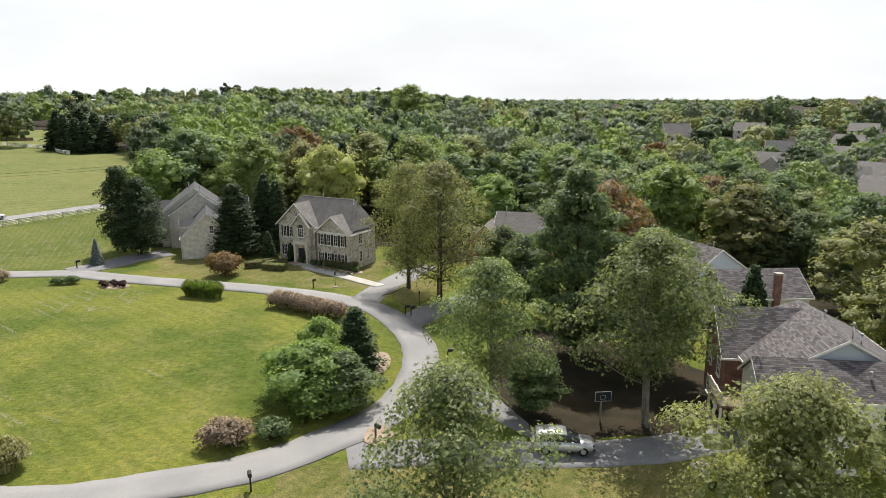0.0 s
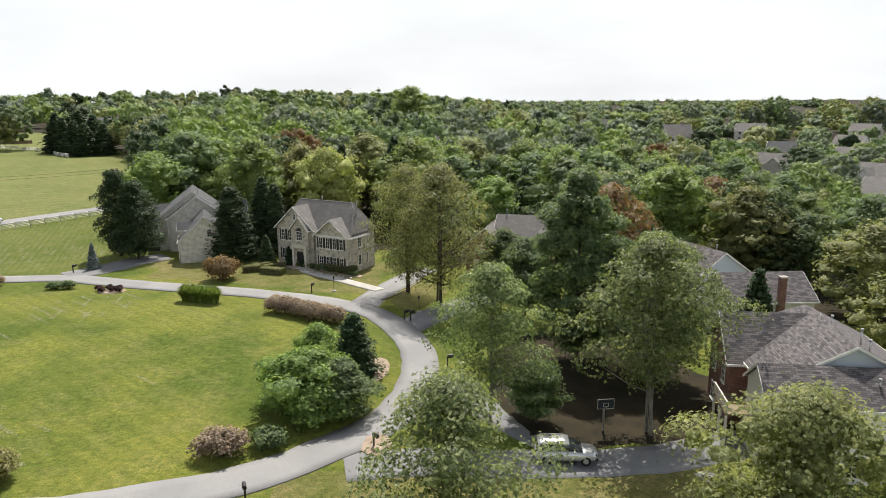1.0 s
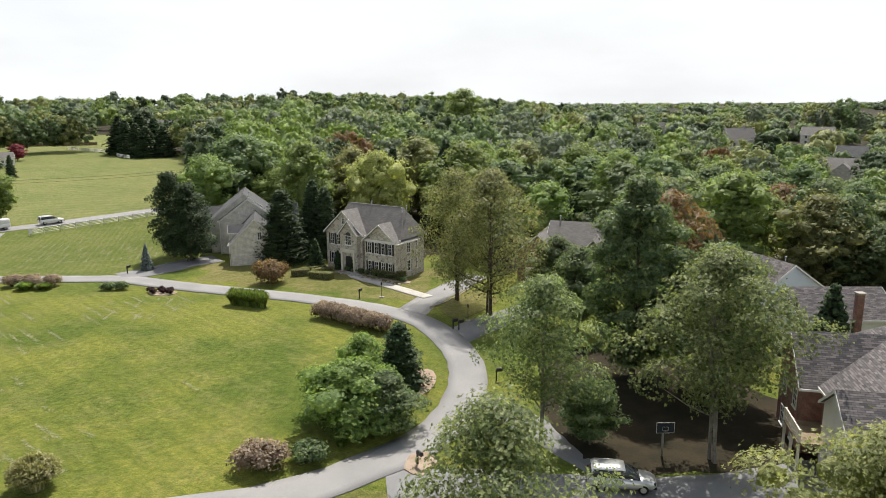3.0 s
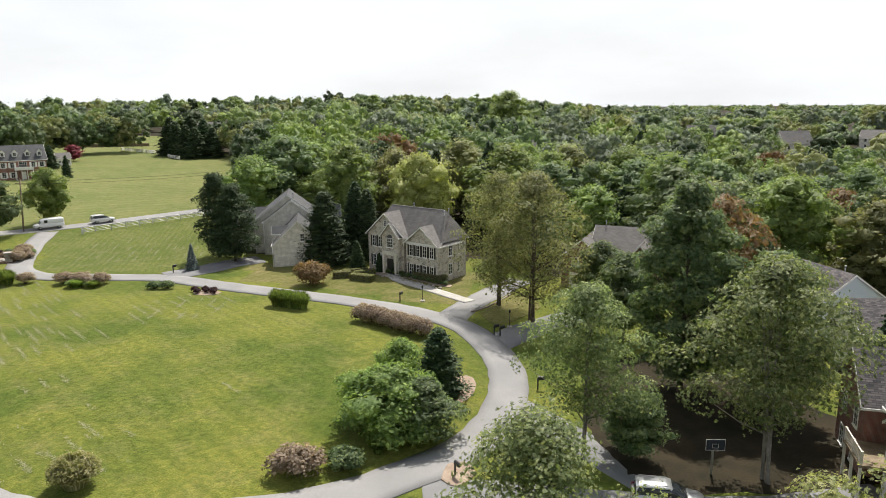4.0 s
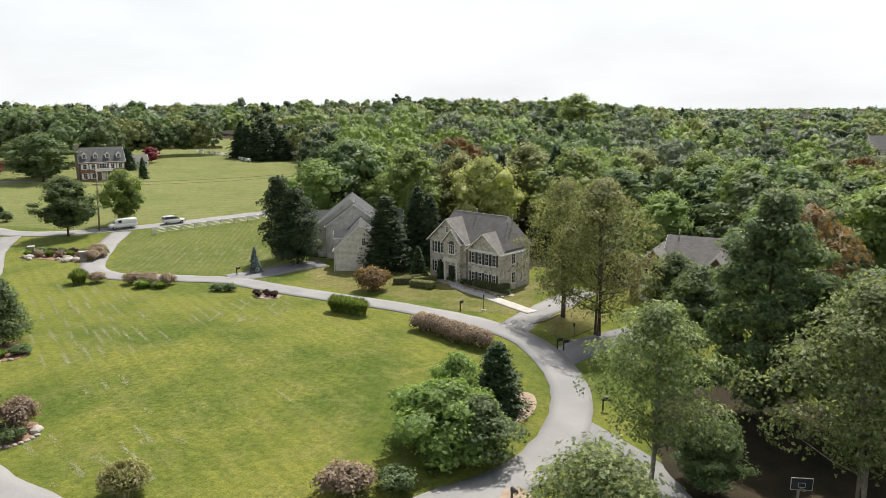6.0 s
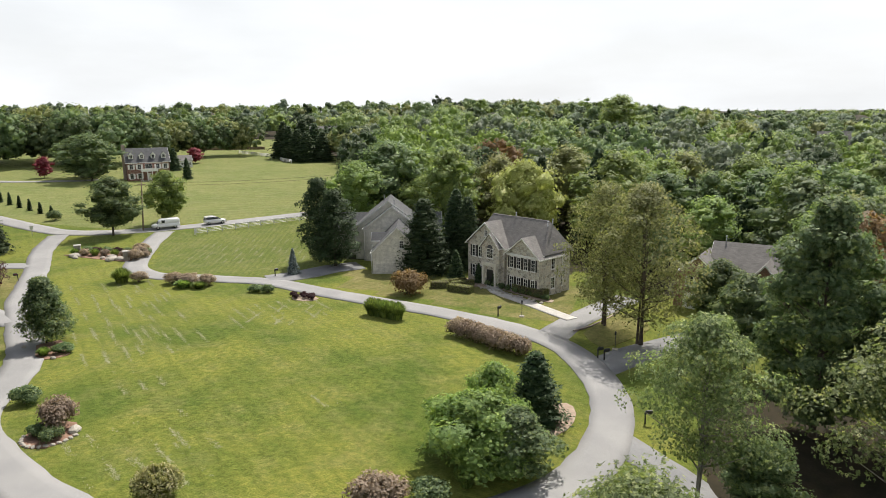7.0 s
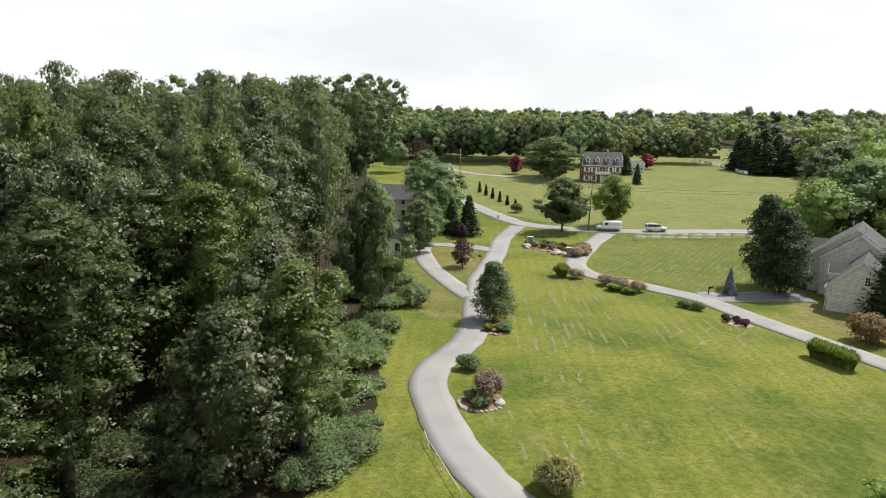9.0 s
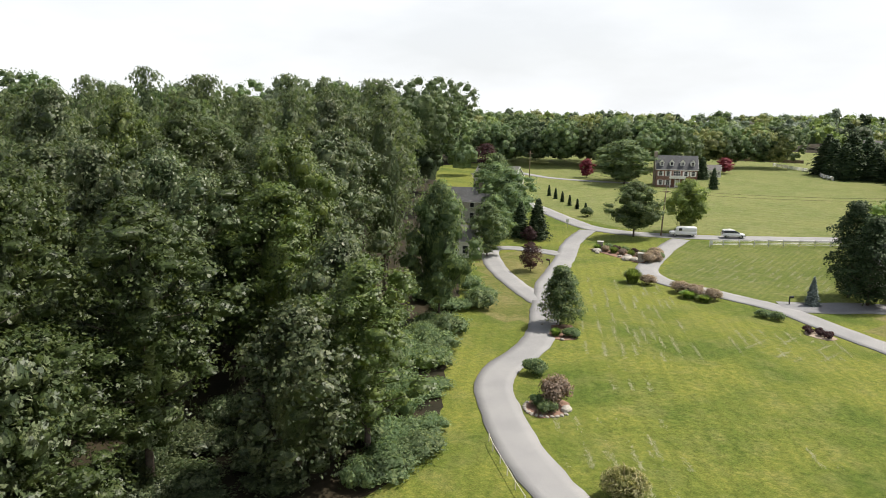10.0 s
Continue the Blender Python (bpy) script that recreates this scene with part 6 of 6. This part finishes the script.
def car(x, y, turn, paint, label, van=False, up=0.1):
    P = thing("van" if van else "car", Matrix.Translation(spot(x, y, up)) @ Matrix.Rotation(radians(turn), 4, "Z"), label, "van" if van else "car")
    if van:
        L = [(-2.7, 0.88, 0.5, 1.15), (-2.6, 0.97, 0.38, 1.2), (1.2, 0.98, 0.36, 1.2), (2.1, 0.95, 0.38, 1.12), (2.6, 0.86, 0.42, 0.98), (2.75, 0.7, 0.5, 0.85)]
        top = [(-2.66, 0.90, 1.1, 1.98), (-2.5, 0.95, 1.1, 2.12), (0.7, 0.95, 1.1, 2.12), (1.15, 0.92, 1.1, 1.98), (1.75, 0.86, 1.05, 1.3)]
        part("body", loft(bmesh.new(), [hull_ring(*r) for r in L]), paint, P)
        part("cargo_body", loft(bmesh.new(), [hull_ring(*r, 0.12) for r in top]), paint, P)
        part("windscreen", loft(bmesh.new(), [hull_ring(1.02, 0.84, 1.22, 1.98, 0.06), hull_ring(1.3, 0.84, 1.2, 1.8, 0.06), hull_ring(1.82, 0.8, 1.08, 1.24, 0.04)]), M["glass"], P)
        for s in (-1, 1):
            part("side_window", boxed(0.35, 1.0, s * 0.96 - 0.01, s * 0.96 + 0.012, 1.3, 1.85), M["glass"], P)
            part("headlight", boxed(2.5, 2.7, s * 0.68 - 0.12, s * 0.68 + 0.12, 0.72, 0.9, bevel=0.03), M["glass"], P)
        wheels(P, (-1.7, 1.75), 0.96, 0.36)
    else:
        L = [(-2.34, 0.74, 0.5, 0.98), (-2.26, 0.88, 0.36, 1.06), (-1.3, 0.93, 0.3, 1.1), (0.7, 0.93, 0.3, 1.08), (1.3, 0.92, 0.3, 1.03), (2.05, 0.86, 0.33, 0.94), (2.32, 0.68, 0.42, 0.82)]
        part("body", loft(bmesh.new(), [hull_ring(*r) for r in L]), paint, P)
        glass = [(-2.22, 0.80, 0.98, 1.12), (-2.0, 0.79, 0.98, 1.58), (0.1, 0.79, 0.98, 1.62), (0.45, 0.78, 0.98, 1.5), (1.2, 0.8, 0.98, 1.08)]
        part("cabin_glass", loft(bmesh.new(), [hull_ring(*r, 0.1) for r in glass]), M["glass"], P)
        roof = [(-2.12, 0.70, 1.56, 1.64), (-1.9, 0.74, 1.57, 1.70), (-0.2, 0.75, 1.58, 1.74), (0.2, 0.70, 1.56, 1.66)]
        part("roof", loft(bmesh.new(), [hull_ring(*r, 0.04) for r in roof]), paint, P)
        for s in (-1, 1):
            for x0, x1 in ((-2.16, -2.0), (-1.05, -0.97), (0.0, 0.1)):
                part("pillar", loft(bmesh.new(), [[(x0, s * 0.83, 1.04), (x1, s * 0.83, 1.04), (x1, s * 0.78, 1.04), (x0, s * 0.78, 1.04)], [(x0 + 0.06, s * 0.74, 1.6), (x1 + 0.06, s * 0.74, 1.6), (x1 + 0.06, s * 0.7, 1.6), (x0 + 0.06, s * 0.7, 1.6)]]), paint, P)
            part("roof_rail", tube(bmesh.new(), [(-1.9, s * 0.6, 1.76), (-0.1, s * 0.6, 1.78)], [0.025, 0.025], 6), M["steel"], P)
            part("mirror", boxed(0.5, 0.66, s * 1.0 - 0.09, s * 1.0 + 0.09, 1.06, 1.2, bevel=0.03), paint, P)
            part("headlight", boxed(2.02, 2.26, s * 0.62 - 0.16, s * 0.62 + 0.16, 0.68, 0.84, bevel=0.04), M["glass"], P)
            part("tail_light", boxed(-2.34, -2.22, s * 0.72 - 0.08, s * 0.72 + 0.08, 0.8, 1.12, bevel=0.02), M["leaf_red"], P)
        part("bumper", boxed(2.1, 2.36, -0.72, 0.72, 0.34, 0.5, bevel=0.05), M["rubber"], P)
        wheels(P, (-1.42, 1.42), 0.92, 0.37)
    return P


car(8.0, 42.3, -4, M["car_silver"], "silver sport utility car parked on a shaded driveway")
car(-79.2, 119.8, 50, M["car_white"], "white sport utility car on the public road")
car(-85.2, 113.4, 230, M["car_white"], "white delivery van on the public road", True)


def rail_fence(name, pts, gap, height, rails, material, label, thick=0.05, post=0.07):
    """Posts with level rails between them, following the ground."""
    F = thing(name, Matrix.Translation(spot(*pts[0])), label, "fence")
    o = spot(*pts[0])
    line = spline(pts, 0.5)
    run, last = 0.0, None
    for a, b in zip(line, line[1:]):
        if last is None or run >= gap:
            p = spot(a.x, a.y) - o
            part("post", boxed(p.x - post, p.x + post, p.y - post, p.y + post, p.z - 0.2, p.z + height), material, F)
            if last is not None:
                for k in range(rails):
                    z = height * (0.92 - 0.78 * k / max(1, rails - 0.4))
                    part("rail", tube(bmesh.new(), [last + Vector((0, 0, z)), p + Vector((0, 0, z))], [thick * 1.5, thick * 1.5], 4), material, F)
            run, last = 0.0, p
        run += K * (b - a).length
    return F


rail_fence("white_fence", [(-77.0, 110.6), (-72.4, 117.4), (-64.8, 128.0), (-58, 137)], 2.6, 1.35, 4, M["white"], "white four-rail fence along the public road", 0.03, 0.06)
rail_fence("white_fence", [(-152, 241), (-140, 234.5), (-128, 229), (-117, 223)], 3.4, 1.4, 3, M["white"], "white rail fence at the far end of the field", 0.09, 0.1)
rail_fence("white_fence", [(-128, 229), (-121, 219), (-114, 214)], 3.4, 1.4, 3, M["white"], "white rail fence at the far end of the field", 0.09, 0.1)
rail_fence("dark_fence", [(-190, 246), (-171, 252), (-152, 261)], 3.0, 1.6, 6, M["wood"], "dark board fence behind the field", 0.1, 0.1)
rail_fence("rope_fence", [(-37.2, 35.8), (-35.9, 35.2), (-34.2, 34.6), (-32.2, 33.9), (-30.0, 33.1), (-28, 32.6)], 1.6, 0.7, 1, M["cream"], "low rope strung between pale stakes beside the lane", 0.02, 0.03)


def pole(x, y, height, lean, label):
    P = thing("utility_pole", Matrix.Translation(spot(x, y)) @ Matrix.Rotation(radians(lean), 4, "Y"), label, "utility pole")
    part("shaft", tube(bmesh.new(), [(0, 0, -0.5), (0, 0, height * 0.5), (0, 0, height)], [0.17, 0.15, 0.11], 10), M["wood"], P)
    part("crossarm", boxed(-0.9, 0.9, -0.06, 0.06, height - 0.9, height - 0.76, Matrix.Rotation(radians(50), 4, "Z")), M["wood"], P)
    part("insulator", boxed(-0.06, 0.06, -0.06, 0.06, height, height + 0.16), M["steel"], P)


pole(-87.9, 110.6, 10.5, 3.5, "dark wooden utility pole leaning at the roadside")
pole(-171, 145, 9.5, 0, "dark wooden utility pole beside a driveway")
for za, zb in ((10.0, 9.2), (9.4, 8.6)):
    a, b = spot(-87.9, 110.6, za), spot(-50, 158, zb)
    pts = [a.lerp(b, t) - Vector((0, 0, 4 * 1.1 * t * (1 - t))) for t in np.linspace(0, 1, 13)]
    tagged(part("overhead_cable", tube(bmesh.new(), pts, [0.02] * 13, 4), M["rubber"]), "thin black overhead cable along the road", "cable")
    a, b = spot(-87.9, 110.6, za), spot(-171, 145, zb)
    pts = [a.lerp(b, t) - Vector((0, 0, 4 * 1.1 * t * (1 - t))) for t in np.linspace(0, 1, 13)]
    tagged(part("overhead_cable", tube(bmesh.new(), pts, [0.02] * 13, 4), M["rubber"]), "thin black overhead cable across the field", "cable")


def sign(x, y, h, label):
    P = thing("sign_post", Matrix.Translation(spot(x, y)) @ Matrix.Rotation(radians(40), 4, "Z"), label, "sign")
    part("post", boxed(-0.05, 0.05, -0.05, 0.05, -0.2, h), M["steel"], P)
    part("plate", boxed(-0.3, 0.3, -0.08, -0.05, h - 0.7, h), M["white"], P)


sign(-103.6, 101.4, 1.9, "small pale sign on a post beside the junction")
sign(-76.6, 110.4, 1.2, "small marker post beside the fence")


# clipped hedges at the stone house
def clipped_hedge(x, y, w, d, h, turn):
    rng = np.random.default_rng(int(100 + x))
    n = int(900 * w * d ** 0.5)
    f = rng.integers(0, 5, n)
    p = rng.uniform(-0.5, 0.5, (n, 3))
    o = np.zeros((n, 3))
    for k, (ax, sg) in enumerate(((0, -1), (0, 1), (1, -1), (1, 1), (2, 1))):
        p[f == k, ax] = 0.5 * sg
        o[f == k, ax] = sg
    p = p * np.array([w, d, h]) + np.array([0, 0, h / 2]) + rng.normal(size=(n, 3)) * 0.03
    root = thing("clipped_hedge", Matrix.Translation(spot(x, y, 0.05)) @ Matrix.Rotation(radians(turn), 4, "Z"), "low clipped green hedge in front of the stone house", "hedge", "clipped hedges")
    part("stems", boxed(-w * 0.46, w * 0.46, -d * 0.44, d * 0.44, -0.1, h * 0.9), M["bark"], root)
    ob = new("foliage", quads_mesh("foliage", leaves_at(p, o, 0.13, rng, 1.2), M["leaf_olive"]))
    ob.parent = root


clipped_hedge(-25.2, 89.6, 2.6, 1.2, 0.9, 20)
clipped_hedge(-22.2, 88.4, 3.6, 1.3, 0.9, -14)
clipped_hedge(-24.0, 91.6, 3.8, 0.8, 0.8, 32)
clipped_hedge(-22.6, 90.9, 3.4, 0.8, 0.8, 32)
clipped_hedge(-13.6, 89.6, 5.6, 1.3, 1.2, -30)


# ---- houses further off ----
def far_house(x, y, turn, w, d, eave, ridge, wall, roof, label, cross=False, chimney=False):
    H = house_at(x, y, turn, label)
    wing(H, -w / 2, w / 2, -d / 2, d / 2, eave, ridge, "x", M[wall], M[roof], over=0.35)
    if cross:
        wing(H, -w * 0.12, w * 0.32, -d / 2 - 1.6, 0.0, eave - 0.2, ridge - 1.2, "y", M[wall], M[roof], over=0.3)
    for k in (-0.32, -0.08, 0.16, 0.38):
        for z in ((0.8, 3.6) if eave > 4.5 else (0.8,)):
            if not (cross and -0.16 < k < 0.36):
                window(H, "-y", k * w, -d / 2, z, 1.0, 1.4, grid=(1, 2))
    for k in (-0.2, 0.2):
        for z in ((0.8, 3.6) if eave > 4.5 else (0.8,)):
            window(H, "-x", k * d, -w / 2, z, 0.9, 1.3, grid=(1, 2))
    if chimney:
        part("chimney", boxed(w * 0.2, w * 0.2 + 0.9, 0.4, 1.5, eave, ridge + 1.2), M["brick"], H)
    return H


far_house(96.6, 205, -35, 14, 9, 5.4, 9.0, "siding", "roof", "beige house with grey roof among trees", True)
far_house(121, 246, -35, 14, 9, 5.4, 9.0, "siding", "roof_slate", "beige house with grey roof among trees")
far_house(132, 224, -60, 13, 9, 5.4, 9.2, "white", "roof", "white house with grey roof on a hillside", True)
far_house(106, 172, -62, 13, 9, 5.4, 9.4, "white", "roof", "white house with grey roof on a hillside", True, True)
far_house(90, 138, -62, 13, 10, 5.4, 9.4, "white", "roof", "white house with grey roof on a hillside", False, True)
far_house(112, 150, -62, 13, 10, 5.4, 9.4, "siding_blue", "roof", "pale blue house with grey roof on a hillside")
far_house(162, 278, -60, 13, 9, 5.4, 9.2, "white", "roof", "white house with grey roof on a hillside")
far_house(212, 352, -50, 15, 10, 5.4, 9.4, "siding", "roof", "house with grey roof on the far hillside")
far_house(148, 338, -30, 15, 10, 5.4, 9.4, "siding", "roof", "beige house with grey roof on the far hillside", True)
far_house(97, 292, 12, 13, 9, 6.5, 11.5, "siding", "roof", "house with pale hipped roof among trees", False, True)
far_house(28, 258, -20, 13, 10, 6.5, 12.0, "siding", "roof_slate", "house with pale grey roof among trees")
far_house(-4, 218, 25, 12, 9, 6.0, 10.5, "brick", "roof", "house with grey roof among trees")
far_house(-126, 266, 20, 17, 11, 6.5, 11.0, "brick", "roof", "large brick house with brown-grey roof behind conifers", True, True)
far_house(68, 318, 0, 13, 9, 6.5, 11.5, "siding", "roof", "house with grey roof among trees")
far_house(-96.4, 69.8, 40, 9.5, 6.5, 3.2, 5.6, "white", "roof", "low white house with grey roof at the edge of the wood")
far_house(-122, 90, 40, 12, 8, 5.0, 7.8, "siding", "roof_slate", "house half hidden by trees", False, True)
far_house(-150.0, 118.0, 30, 13, 8, 5.0, 8.2, "white", "roof", "white house with pale roof beyond the wood", True)
plant("mid_red", 101, 178, 7.0, 8.0, "red crape myrtle beside white houses")


def clippings():
    """Dry mown grass left in broken lines on the lawns."""
    rng = np.random.default_rng(9)
    out = []
    for cx, cy, turn, rows, gap, length in ((-40, 74, 140, 9, 1.3, 9), (-39, 74, 98, 5, 1.6, 8), (-57, 68.5, 140, 7, 1.8, 34), (-50, 62, 140, 5, 1.5, 14), (-41.5, 53, 140, 3, 1.5, 6), (-33, 43, 146, 6, 1.6, 8), (-29, 41, 150, 3, 1.5, 6), (-24, 53.5, 142, 2, 1.2, 3), (-60, 74, 138, 6, 1.6, 9), (-61, 103, 110, 16, 1.15, 17)):
        d = np.array([math.cos(radians(turn)), math.sin(radians(turn))])
        s = np.array([-d[1], d[0]])
        for r in range(rows):
            n = int(length * 42)
            t = rng.uniform(-0.5, 0.5, n) * length
            keep = np.sin(t * rng.uniform(0.5, 0.9) + rng.random() * 6) + rng.normal(size=n) * 0.6 > 0.45
            for tt in t[keep]:
                q = np.array([cx, cy]) + d * tt + s * ((r - rows / 2) * gap + rng.normal() * 0.11)
                p = np.array(spot(q[0], q[1], 0.03))
                a = radians(turn) + rng.normal() * 0.3
                e = np.array([math.cos(a), math.sin(a), rng.normal() * 0.06]) * rng.uniform(0.04, 0.15)
                f = np.array([-math.sin(a), math.cos(a), rng.normal() * 0.1]) * rng.uniform(0.012, 0.034)
                out.append([p - e - f, p + e - f, p + e + f, p - e + f])
    ob = new("grass_clippings", quads_mesh("grass_clippings", np.array(out), M["clipping"]))
    tagged(ob, "pale dry grass clippings in broken mower lines", "grass clippings", kind="stuff")


clippings()
